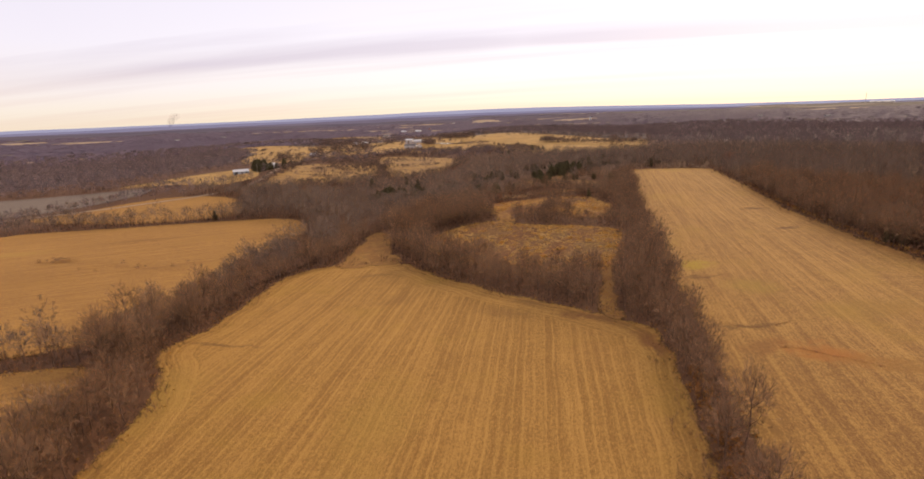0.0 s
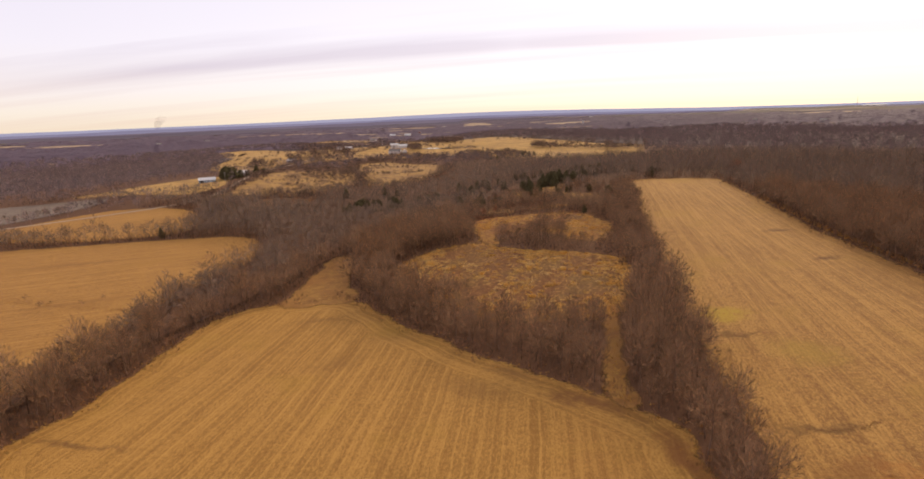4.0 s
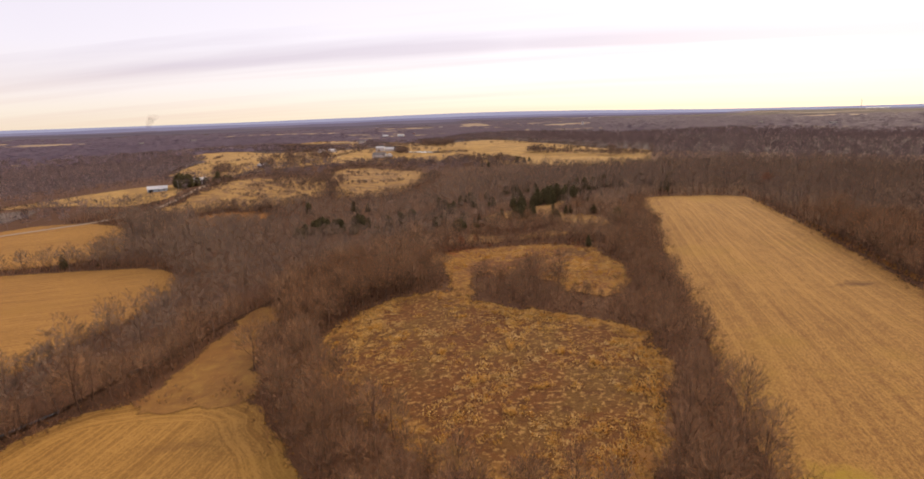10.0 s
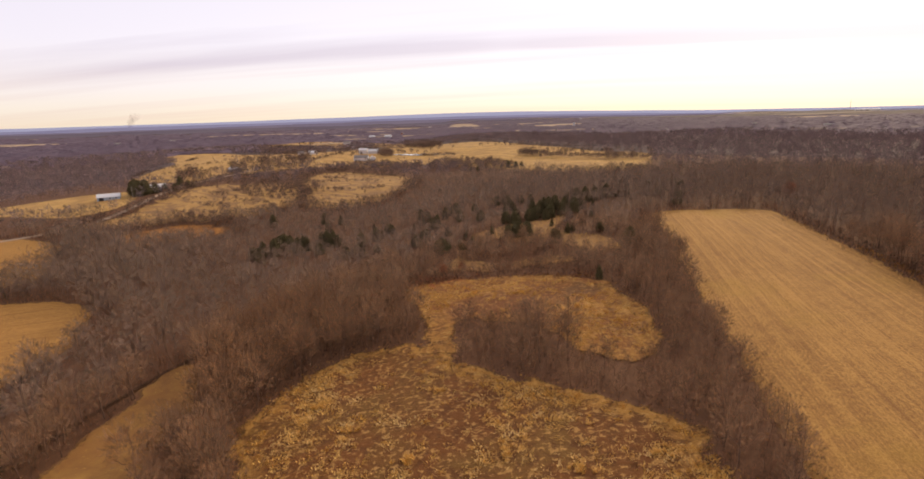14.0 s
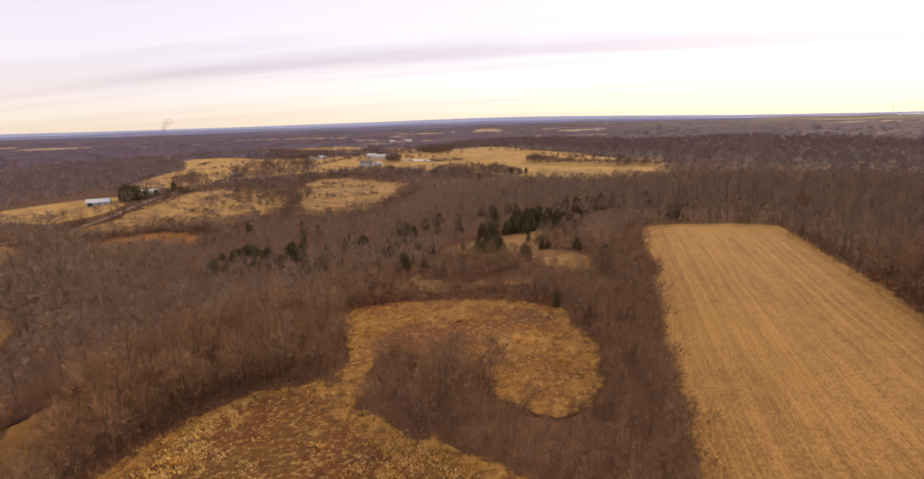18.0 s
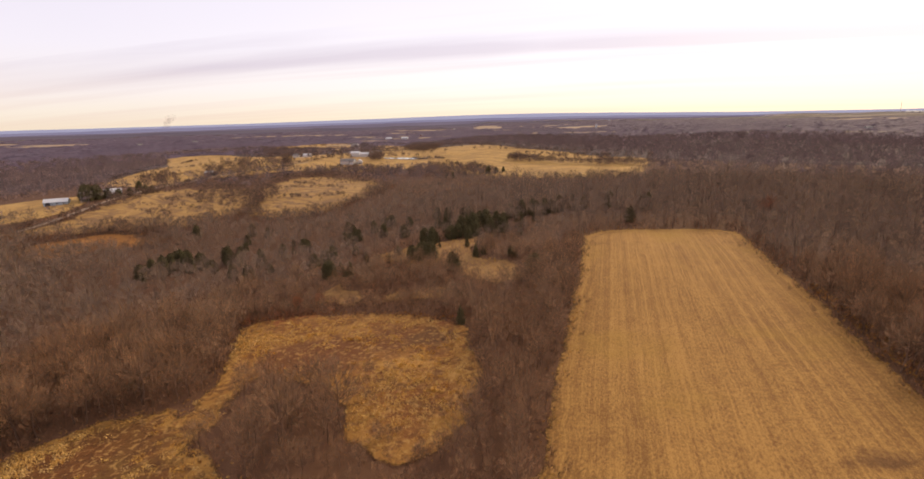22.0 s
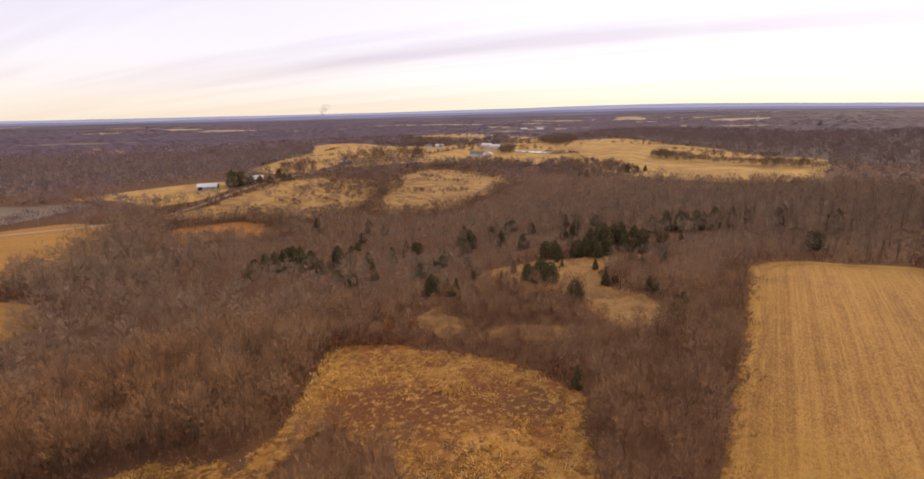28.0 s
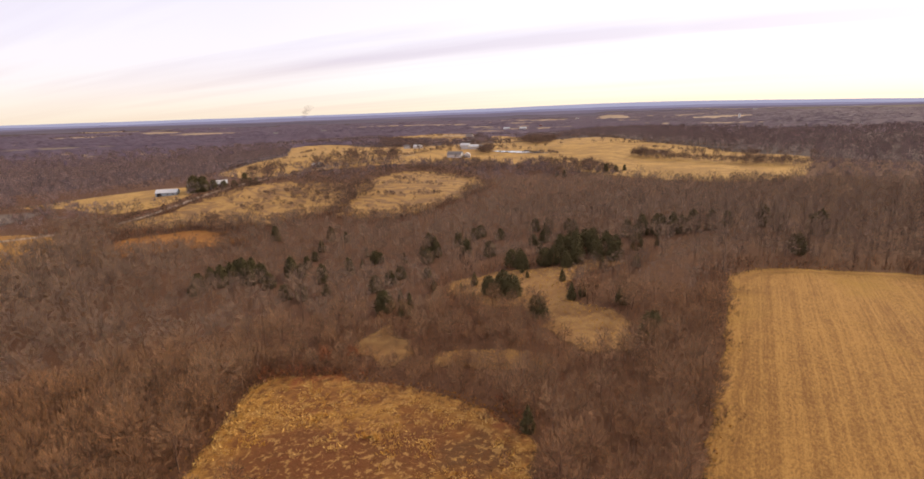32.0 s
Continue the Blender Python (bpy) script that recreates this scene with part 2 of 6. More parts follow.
def stubble(azimuth, light, dark, weed, stains=(), lane=3.05, lane_share=0.12, head_width=8.5):
    """Rows of cut stalks: drilled rows, machine passes, and turning strips that follow the field's edge."""
    def build(nt, p):
        c, s = math.cos(radians(azimuth)), math.sin(radians(azimuth))
        across = nd(nt, "ShaderNodeVectorMath", {0: p, 1: (c, -s, 0)}, operation="DOT_PRODUCT").outputs["Value"]
        along = nd(nt, "ShaderNodeVectorMath", {0: p, 1: (s, c, 0)}, operation="DOT_PRODUCT").outputs["Value"]
        edge = nd(nt, "ShaderNodeAttribute", attribute_name="edge").outputs["Fac"]
        head = math_node(nt, "LESS_THAN", math_node(nt, "ADD", edge, math_node(nt, "MULTIPLY", noise_tex(nt, p, 0.03, 2), 0.7 * head_width)), head_width)
        u = nd(nt, "ShaderNodeMix", {0: head, 2: across, 3: edge}).outputs[0]
        u = math_node(nt, "ADD", u, math_node(nt, "MULTIPLY", noise_tex(nt, p, 0.05, 3), 1.6))
        stretched = nd(nt, "ShaderNodeCombineXYZ", {0: u, 1: math_node(nt, "MULTIPLY", along, 0.035), 2: 0.0}).outputs[0]
        streaks = noise_tex(nt, stretched, 0.75, 4, 0.7)
        rows = math_node(nt, "SINE", math_node(nt, "MULTIPLY", math_node(nt, "ADD", u, math_node(nt, "MULTIPLY", noise_tex(nt, p, 0.6, 2), 0.25)), 2 * math.pi / 0.95))
        rows = math_node(nt, "POWER", math_node(nt, "MAXIMUM", rows, 0.0), 2.0)
        passes = math_node(nt, "SINE", math_node(nt, "MULTIPLY", u, 2 * math.pi / lane))
        passes = math_node(nt, "MULTIPLY", math_node(nt, "POWER", math_node(nt, "MAXIMUM", passes, 0.0), 3.0), math_node(nt, "MULTIPLY", noise_tex(nt, p, 0.12, 3), 2.0))
        big = noise_tex(nt, p, 0.018, 4, 0.6)
        mid = noise_tex(nt, p, 0.25, 4, 0.7)
        fine = noise_tex(nt, p, 1.7, 4, 0.75)
        v = math_node(nt, "ADD", math_node(nt, "MULTIPLY", streaks, 0.85), math_node(nt, "MULTIPLY", math_node(nt, "MULTIPLY", math_node(nt, "SUBTRACT", rows, 0.25), noise_tex(nt, p, 0.06, 3, 0.6)), 0.2))
        v = math_node(nt, "ADD", v, math_node(nt, "MULTIPLY", passes, lane_share))
        v = math_node(nt, "ADD", v, math_node(nt, "MULTIPLY", math_node(nt, "SUBTRACT", mid, 0.5), 0.55))
        v = math_node(nt, "ADD", v, math_node(nt, "MULTIPLY", math_node(nt, "SUBTRACT", fine, 0.5), 1.0))
        v = math_node(nt, "ADD", v, math_node(nt, "MULTIPLY", math_node(nt, "SUBTRACT", big, 0.5), 0.5))
        dash = noise_tex(nt, nd(nt, "ShaderNodeCombineXYZ", {0: math_node(nt, "MULTIPLY", u, 2.4), 1: math_node(nt, "MULTIPLY", along, 0.9), 2: 7.0}).outputs[0], 1.0, 3, 0.75)
        v = math_node(nt, "ADD", v, math_node(nt, "MULTIPLY", math_node(nt, "SUBTRACT", dash, 0.5), 1.5))
        wide = noise_tex(nt, nd(nt, "ShaderNodeCombineXYZ", {0: u, 1: math_node(nt, "MULTIPLY", along, 0.012), 2: 3.0}).outputs[0], 0.28, 4, 0.75)
        v = math_node(nt, "ADD", v, math_node(nt, "MULTIPLY", math_node(nt, "SUBTRACT", wide, 0.5), 0.8))
        chaff = noise_tex(nt, p, 5.5, 2, 0.8)
        v = math_node(nt, "ADD", v, math_node(nt, "MULTIPLY", math_node(nt, "SUBTRACT", chaff, 0.5), 1.3))
        col = ramp(nt, v, [(0.22, dark), (0.48, tuple((a + b) / 2 for a, b in zip(light, dark))), (0.78, light)])
        col = mix(nt, ramp(nt, noise_tex(nt, p, 0.035, 3, 0.6), [(0.55, (0, 0, 0)), (0.75, (0.6, 0.6, 0.6))]), col, weed)
        ragged = math_node(nt, "MULTIPLY", math_node(nt, "SUBTRACT", noise_tex(nt, p, 0.55, 4, 0.7), 0.5), 1.5)
        drift = nd(nt, "ShaderNodeTexNoise", {"Vector": p, "Scale": 0.16, "Detail": 3.0}).outputs["Color"]
        drift = nd(nt, "ShaderNodeVectorMath", {0: nd(nt, "ShaderNodeVectorMath", {0: drift, 1: (0.5, 0.5, 0.5)}, operation="SUBTRACT").outputs[0], 1: (9.0, 9.0, 0.0)}, operation="MULTIPLY").outputs[0]
        p2 = nd(nt, "ShaderNodeVectorMath", {0: p, 1: drift}, operation="ADD").outputs[0]
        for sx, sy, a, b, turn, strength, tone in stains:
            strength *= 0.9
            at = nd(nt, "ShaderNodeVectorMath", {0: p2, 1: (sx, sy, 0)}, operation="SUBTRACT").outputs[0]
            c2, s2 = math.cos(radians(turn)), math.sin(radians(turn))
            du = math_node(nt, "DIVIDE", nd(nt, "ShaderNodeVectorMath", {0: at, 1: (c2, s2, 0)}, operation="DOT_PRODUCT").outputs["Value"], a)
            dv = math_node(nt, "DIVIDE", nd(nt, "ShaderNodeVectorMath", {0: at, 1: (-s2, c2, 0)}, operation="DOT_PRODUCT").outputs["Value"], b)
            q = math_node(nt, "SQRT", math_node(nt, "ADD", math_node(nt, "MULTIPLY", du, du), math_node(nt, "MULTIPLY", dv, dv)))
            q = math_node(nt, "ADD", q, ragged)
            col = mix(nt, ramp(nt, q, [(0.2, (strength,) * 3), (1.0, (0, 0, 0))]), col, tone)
        return col, v
    return build


def twiggy(stops):
    """Bark and twigs, shifted from tree to tree by the tint that each carries."""
    def build(nt, p):
        t = nd(nt, "ShaderNodeAttribute", attribute_name="tint").outputs["Fac"]
        n = noise_tex(nt, p, 0.9, 2)
        f = math_node(nt, "ADD", math_node(nt, "MULTIPLY", t, 0.7), math_node(nt, "MULTIPLY", n, 0.15))
        f = math_node(nt, "ADD", f, math_node(nt, "MULTIPLY", nd(nt, "ShaderNodeObjectInfo").outputs["Random"], 0.15))
        return ramp(nt, f, stops), None
    return build


def needles(dark, light):
    def build(nt, p):
        n = noise_tex(nt, p, 1.6, 3, 0.7)
        r = nd(nt, "ShaderNodeObjectInfo").outputs["Random"]
        col = ramp(nt, n, [(0.3, dark), (0.7, light)])
        return mix(nt, math_node(nt, "MULTIPLY", r, 0.4), col, (0.10, 0.078, 0.034)), None
    return build


def plain(col, spread=0.25, scale=1.5):
    def build(nt, p):
        n = noise_tex(nt, p, scale, 4, 0.65)
        return mix(nt, n, tuple(c * (1 - spread) for c in col), tuple(min(1, c * (1 + spread)) for c in col)), n
    return build


M = {
    "litter": surface("leaf_litter", litter, bump=0.6, bump_dist=0.3),
    "stubble_a": surface("stubble_main", stubble(7.5, (0.415, 0.224, 0.057), (0.24, 0.120, 0.028), (0.31, 0.178, 0.029),
        [(-70, 136, 15, 1.3, -12, 0.7, (0.12, 0.058, 0.02)), (10, 150, 14, 6, -40, 0.5, (0.17, 0.085, 0.024)), (-25, 170, 10, 5, 20, 0.4, (0.18, 0.09, 0.026)), (-40, 205, 9, 3, 0, 0.5, (0.16, 0.078, 0.024)),
         (30, 120, 9, 16, 0, 0.25, (0.24, 0.11, 0.03)), (-20, 95, 12, 22, -8, 0.4, (0.31, 0.19, 0.035)),
         (33, 139, 13, 3.5, -42, 1.0, (0.17, 0.075, 0.024)), (44, 118, 3.5, 13, 8, 1.0, (0.19, 0.08, 0.024)), (18, 156, 10, 3, -42, 0.8, (0.20, 0.10, 0.03)), (-72, 105, 14, 22, 10, 0.5, (0.34, 0.21, 0.04))], lane=2.2, lane_share=0.24, head_width=15.0), bump=0.5, bump_dist=0.12, gaps=thinning),
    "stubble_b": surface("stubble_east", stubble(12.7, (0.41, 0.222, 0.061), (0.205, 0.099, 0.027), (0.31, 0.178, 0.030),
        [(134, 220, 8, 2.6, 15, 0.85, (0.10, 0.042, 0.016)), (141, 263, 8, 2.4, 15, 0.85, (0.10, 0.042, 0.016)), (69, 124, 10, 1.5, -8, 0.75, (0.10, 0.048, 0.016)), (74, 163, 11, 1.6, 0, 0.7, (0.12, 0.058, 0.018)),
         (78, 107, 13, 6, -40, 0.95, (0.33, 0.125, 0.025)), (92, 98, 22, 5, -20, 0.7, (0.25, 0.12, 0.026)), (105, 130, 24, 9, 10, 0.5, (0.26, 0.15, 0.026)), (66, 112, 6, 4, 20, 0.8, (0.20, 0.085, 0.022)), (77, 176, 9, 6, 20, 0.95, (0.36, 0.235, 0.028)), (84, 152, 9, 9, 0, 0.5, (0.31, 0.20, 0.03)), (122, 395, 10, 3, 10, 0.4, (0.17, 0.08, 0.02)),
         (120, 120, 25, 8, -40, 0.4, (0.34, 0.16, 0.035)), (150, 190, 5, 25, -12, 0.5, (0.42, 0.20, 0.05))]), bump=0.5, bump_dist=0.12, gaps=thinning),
    "lane": surface("mown_grass", grassland((0.41, 0.225, 0.058), (0.23, 0.108, 0.034), (0.31, 0.145, 0.042), 0.07), bump=0.4, bump_dist=0.1, gaps=thinning),
    "pasture": surface("winter_pasture", stubble(72, (0.43, 0.228, 0.058), (0.235, 0.112, 0.028), (0.34, 0.175, 0.04), [(-190, 305, 60, 3, 12, 0.8, (0.22, 0.105, 0.03)), (-140, 240, 30, 5, 20, 0.7, (0.24, 0.115, 0.03)), (-230, 430, 40, 4, 20, 0.7, (0.26, 0.135, 0.03)), (-150, 300, 35, 6, 30, 0.6, (0.30, 0.155, 0.035)), (-210, 215, 50, 7, 15, 0.6, (0.28, 0.14, 0.032)), (-130, 180, 22, 4, 70, 0.6, (0.27, 0.13, 0.03)), (-260, 280, 40, 9, 10, 0.6, (0.40, 0.24, 0.05))]), bump=0.4, bump_dist=0.1, gaps=thinning),
    "rough": surface("rough_meadow", meadow((0.150, 0.056, 0.014), (0.15, 0.076, 0.018), (0.098, 0.038, 0.011), 0.85), bump=0.8, bump_dist=0.4, gaps=thinning),
    "gold": surface("golden_meadow", meadow((0.215, 0.085, 0.021), (0.375, 0.193, 0.045), (0.135, 0.052, 0.015), 0.6,
        [(36, 311, 20, 14, 1.0, (0.15, 0.053, 0.016)), (54, 316, 11, 9, 1.0, (0.155, 0.058, 0.018)), (66, 315, 9, 7, 1.0, (0.12, 0.055, 0.02)), (67, 283, 9, 2.2, 0.9, (0.14, 0.062, 0.018)), (60, 292, 10, 1.8, 0.9, (0.14, 0.062, 0.018)),
         (10, 325, 7, 14, 0.7, (0.48, 0.255, 0.06)), (62, 301, 10, 5, 0.8, (0.46, 0.245, 0.06)), (18, 344, 18, 7, 1.0, (0.28, 0.085, 0.026)), (44, 339, 14, 5, 0.9, (0.20, 0.072, 0.025)), (71, 327, 8, 8, 1.0, (0.23, 0.082, 0.027))]), bump=0.8, bump_dist=0.4, gaps=thinning),
    "glade": surface("broomsedge", grassland((0.44, 0.26, 0.095), (0.20, 0.10, 0.036), (0.29, 0.15, 0.05), 0.09), bump=0.6, bump_dist=0.3, gaps=thinning),
    "scrubland": surface("scrubby_grass", terraced((0.470, 0.286, 0.098), (0.333, 0.187, 0.062), (0.166, 0.093, 0.053)), bump=0.6, bump_dist=0.3, gaps=thinning),
    "rust": surface("rusty_sedge", grassland((0.44, 0.21, 0.05), (0.25, 0.10, 0.028), (0.38, 0.16, 0.036)), bump=0.6, bump_dist=0.3, gaps=thinning),
    "grey": surface("bare_soil", grassland((0.25, 0.195, 0.155), (0.17, 0.125, 0.095), (0.21, 0.16, 0.125)), bump=0.3),
    "gravel": surface("gravel", plain((0.36, 0.27, 0.20), 0.25, 2.0), bump=0.3),
    "mud": surface("creek_mud", plain((0.075, 0.042, 0.026), 0.4, 0.8), bump=0.5),
    "bark": surface("bark", twiggy([(0.1, (0.12, 0.068, 0.043)), (0.6, (0.18, 0.108, 0.072)), (0.95, (0.27, 0.185, 0.135))])),
    "twig": surface("twigs", twiggy([(0.0, (0.335, 0.165, 0.074)), (0.35, (0.38, 0.193, 0.090)), (0.65, (0.40, 0.218, 0.110)), (1.0, (0.42, 0.252, 0.142))]), gaps=twig_net(9.0, 0.40)),
    "brush": surface("brush_twigs", twiggy([(0.1, (0.24, 0.103, 0.046)), (0.6, (0.31, 0.148, 0.072)), (1.0, (0.38, 0.208, 0.102))]), gaps=twig_net(9.0, 0.42)),
    # purple haze of distance is mixed into the next two wood colours
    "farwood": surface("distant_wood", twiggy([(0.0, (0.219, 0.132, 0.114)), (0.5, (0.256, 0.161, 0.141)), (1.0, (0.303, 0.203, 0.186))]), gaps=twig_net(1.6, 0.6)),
    # dimmer still: the shade between crowns is in this colour too
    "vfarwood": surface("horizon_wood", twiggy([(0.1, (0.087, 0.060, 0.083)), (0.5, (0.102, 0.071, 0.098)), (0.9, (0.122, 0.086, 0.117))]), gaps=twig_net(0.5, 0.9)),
    "hazeland": surface("far_land", far_land),
    "pasture_far": surface("pale_pasture", terraced((0.542, 0.338, 0.108), (0.409, 0.240, 0.074), (0.276, 0.157, 0.059), 34.0), bump=0.4, bump_dist=0.1, gaps=thinning),
    "midwood": surface("woodland_twigs", twiggy([(0.0, (0.205, 0.120, 0.072)), (0.4, (0.263, 0.156, 0.098)), (1.0, (0.320, 0.210, 0.142))]), gaps=twig_net(5.0, 0.44)),
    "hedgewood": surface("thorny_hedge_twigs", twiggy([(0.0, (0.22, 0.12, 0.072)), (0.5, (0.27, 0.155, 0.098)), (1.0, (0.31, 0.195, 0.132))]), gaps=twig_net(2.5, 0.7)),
    "oak_leaf": surface("clinging_oak_leaves", twiggy([(0.1, (0.25, 0.078, 0.032)), (0.6, (0.35, 0.115, 0.044)), (1.0, (0.40, 0.16, 0.063))]), gaps=twig_net(4.0, 0.8)),
    "pale_bark": surface("pale_sycamore_bark", twiggy([(0.1, (0.42, 0.33, 0.25)), (1.0, (0.55, 0.45, 0.36))]), gaps=twig_net(4.0, 0.1)),
    # field colour muted for distance: some haze is mixed in
    "pale_far": surface("far_pale_field", plain((0.34, 0.245, 0.16), 0.3, 0.01)),
    "tuft": surface("dry_tufts", twiggy([(0.0, (0.24, 0.092, 0.022)), (0.3, (0.42, 0.195, 0.043)), (0.5, (0.60, 0.33, 0.068)), (0.8, (0.74, 0.48, 0.155)), (1.0, (0.80, 0.60, 0.29))])),
    "needle": surface("cedar_needles", needles((0.062, 0.052, 0.021), (0.122, 0.10, 0.041))),
    "metal_blue": surface("blue_grey_metal", plain((0.36, 0.41, 0.46), 0.08, 0.6), rough=0.5),
    "metal_roof": surface("pale_metal_roof", plain((0.60, 0.60, 0.60), 0.08, 0.5), rough=0.5),
    "white": surface("white_siding", plain((0.58, 0.54, 0.52), 0.1, 0.8), rough=0.7),
    "roof_grey": surface("grey_shingles", plain((0.20, 0.18, 0.17), 0.25, 1.5)),
    "brick_red": surface("weathered_red_boards", plain((0.30, 0.10, 0.06), 0.25, 1.0)),
    "dark": surface("dark_opening", plain((0.03, 0.03, 0.035), 0.2, 1.0), rough=0.3),
    "pole": surface("grey_pole_wood", plain((0.42, 0.36, 0.30), 0.2, 2.0)),
    "water": surface("still_water", plain((0.05, 0.05, 0.05), 0.2, 0.1), rough=0.04),
}
M["mud"].node_tree.nodes["Principled BSDF"].inputs["Specular IOR Level"].default_value = 0.0
M["water"].node_tree.nodes["Principled BSDF"].inputs["Specular IOR Level"].default_value = 0.5


def smoke_material():
    m = bpy.data.materials.new("thin_smoke")
    nt = tree_nodes(m)
    p = nd(nt, "ShaderNodeNewGeometry").outputs["Position"]
    n = noise_tex(nt, p, 0.03, 4, 0.6)
    clear = nd(nt, "ShaderNodeBsdfTransparent")
    haze = nd(nt, "ShaderNodeBsdfDiffuse", {"Color": (0.55, 0.37, 0.32, 1)})
    out = nd(nt, "ShaderNodeMixShader", {0: math_node(nt, "MULTIPLY", n, 0.065), 1: clear.outputs[0], 2: haze.outputs[0]})
    nt.links.new(out.outputs[0], nt.nodes.new("ShaderNodeOutputMaterial").inputs[0])
    return m


M["smoke"] = smoke_material()


def haze_glow(name, low, high):
    """A plain backdrop of far ridges that glows: blue and purple haze as emission."""
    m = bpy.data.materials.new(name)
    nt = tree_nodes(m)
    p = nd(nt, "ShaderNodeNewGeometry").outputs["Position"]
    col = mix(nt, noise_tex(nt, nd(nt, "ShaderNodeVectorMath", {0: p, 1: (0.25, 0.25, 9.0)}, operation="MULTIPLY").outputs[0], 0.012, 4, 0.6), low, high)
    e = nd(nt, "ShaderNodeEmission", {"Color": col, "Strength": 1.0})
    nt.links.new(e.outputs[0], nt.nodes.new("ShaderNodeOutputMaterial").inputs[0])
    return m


M["ridge"] = haze_glow("distant_ridge_glow", (0.29, 0.29, 0.43), (0.42, 0.41, 0.54))
M["ridge_blue"] = haze_glow("hazy_ridge_glow", (0.165, 0.155, 0.255), (0.31, 0.28, 0.38))
M["ridge_near"] = haze_glow("middle_ridge_glow", (0.105, 0.088, 0.145), (0.24, 0.19, 0.225))
M["ridge_brown"] = haze_glow("near_ridge_glow", (0.09, 0.07, 0.10), (0.19, 0.145, 0.155))


# ---- land ----
def ground_height(x, y):
    """Height of the land at x, y (numbers or arrays)."""
    def mound(cx, cy, sx, sy, top):
        return top * np.exp(-((x - cx) / sx) ** 2 / 2 - ((y - cy) / sy) ** 2 / 2)
    r = np.hypot(x - 40, y - 150)
    z = 0.5 + 6.5 * np.tanh((x - 20) / 60)
    z = z + mound(-85, 95, 60, 60, 5.5) + mound(125, 410, 60, 70, 4) + mound(-245, 600, 85, 75, 11)
    z = z + mound(-100, 970, 190, 120, 11) + mound(-60, 640, 70, 60, 6) + mound(140, 900, 200, 110, 5)
    z = z + mound(-260, 800, 120, 90, 9) - mound(-330, 420, 120, 160, 5) + mound(-170, 1230, 260, 190, 9)
    roll = np.clip((r - 420) / 700, 0, 1)
    z = z + roll * (2.2 * np.sin(x / 83 + 1.3 * np.sin(y / 140)) + 1.6 * np.sin(y / 97 + 0.9 * np.sin(x / 170) + 1))
    far = np.clip((r - 1300) / 3300, 0, 1)
    z = z + far * far * (25 + 5 * np.sin(x / 310 + 1) * np.sin(y / 430)) + 3.5 * np.clip((r - 1200) / 1200, 0, 1) * np.sin(r / 260 + 0.8 * np.sin(x / 520) + 0.4)
    for px, py, a, b, turn, level in ((-14, 880, 52, 24, -0.45, 9.6), (137, 822, 14, 9, 0.0, 13.6)):
        u = ((x - px) * np.cos(turn) + (y - py) * np.sin(turn)) / a
        v = (-(x - px) * np.sin(turn) + (y - py) * np.cos(turn)) / b
        flat = np.exp(-(u * u + v * v) ** 2)
        z = z * (1 - flat) + level * flat
    return z


def link_mesh(name, verts, faces, material, tint=None, edge=None, parent=None, smooth=False):
    """One mesh object from arrays of corners and of triangles or quads."""
    verts, faces = np.asarray(verts, np.float32), np.asarray(faces, np.int32)
    spray = verts[:, 3].copy() if verts.shape[1] == 4 else None
    verts = np.ascontiguousarray(verts[:, :3])
    k = faces.shape[1]
    me = bpy.data.meshes.new(name)
    me.vertices.add(len(verts))
    me.vertices.foreach_set("co", verts.ravel())
    me.loops.add(faces.size)
    me.loops.foreach_set("vertex_index", faces.ravel())
    me.polygons.add(len(faces))
    me.polygons.foreach_set("loop_start", np.arange(0, faces.size, k, dtype=np.int32))
    me.polygons.foreach_set("loop_total", np.full(len(faces), k, np.int32))
    for key, values in (("tint", tint), ("edge", edge), ("spray", spray)):
        if values is not None:
            me.attributes.new(key, "FLOAT", "POINT").data.foreach_set("value", np.asarray(values, np.float32))
    me.update(calc_edges=True)
    me.validate()
    if smooth:
        me.polygons.foreach_set("use_smooth", np.ones(len(me.polygons), bool))
    me.materials.append(material)
    ob = new(name, me)
    if parent is not None:
        ob.parent = parent
    return ob


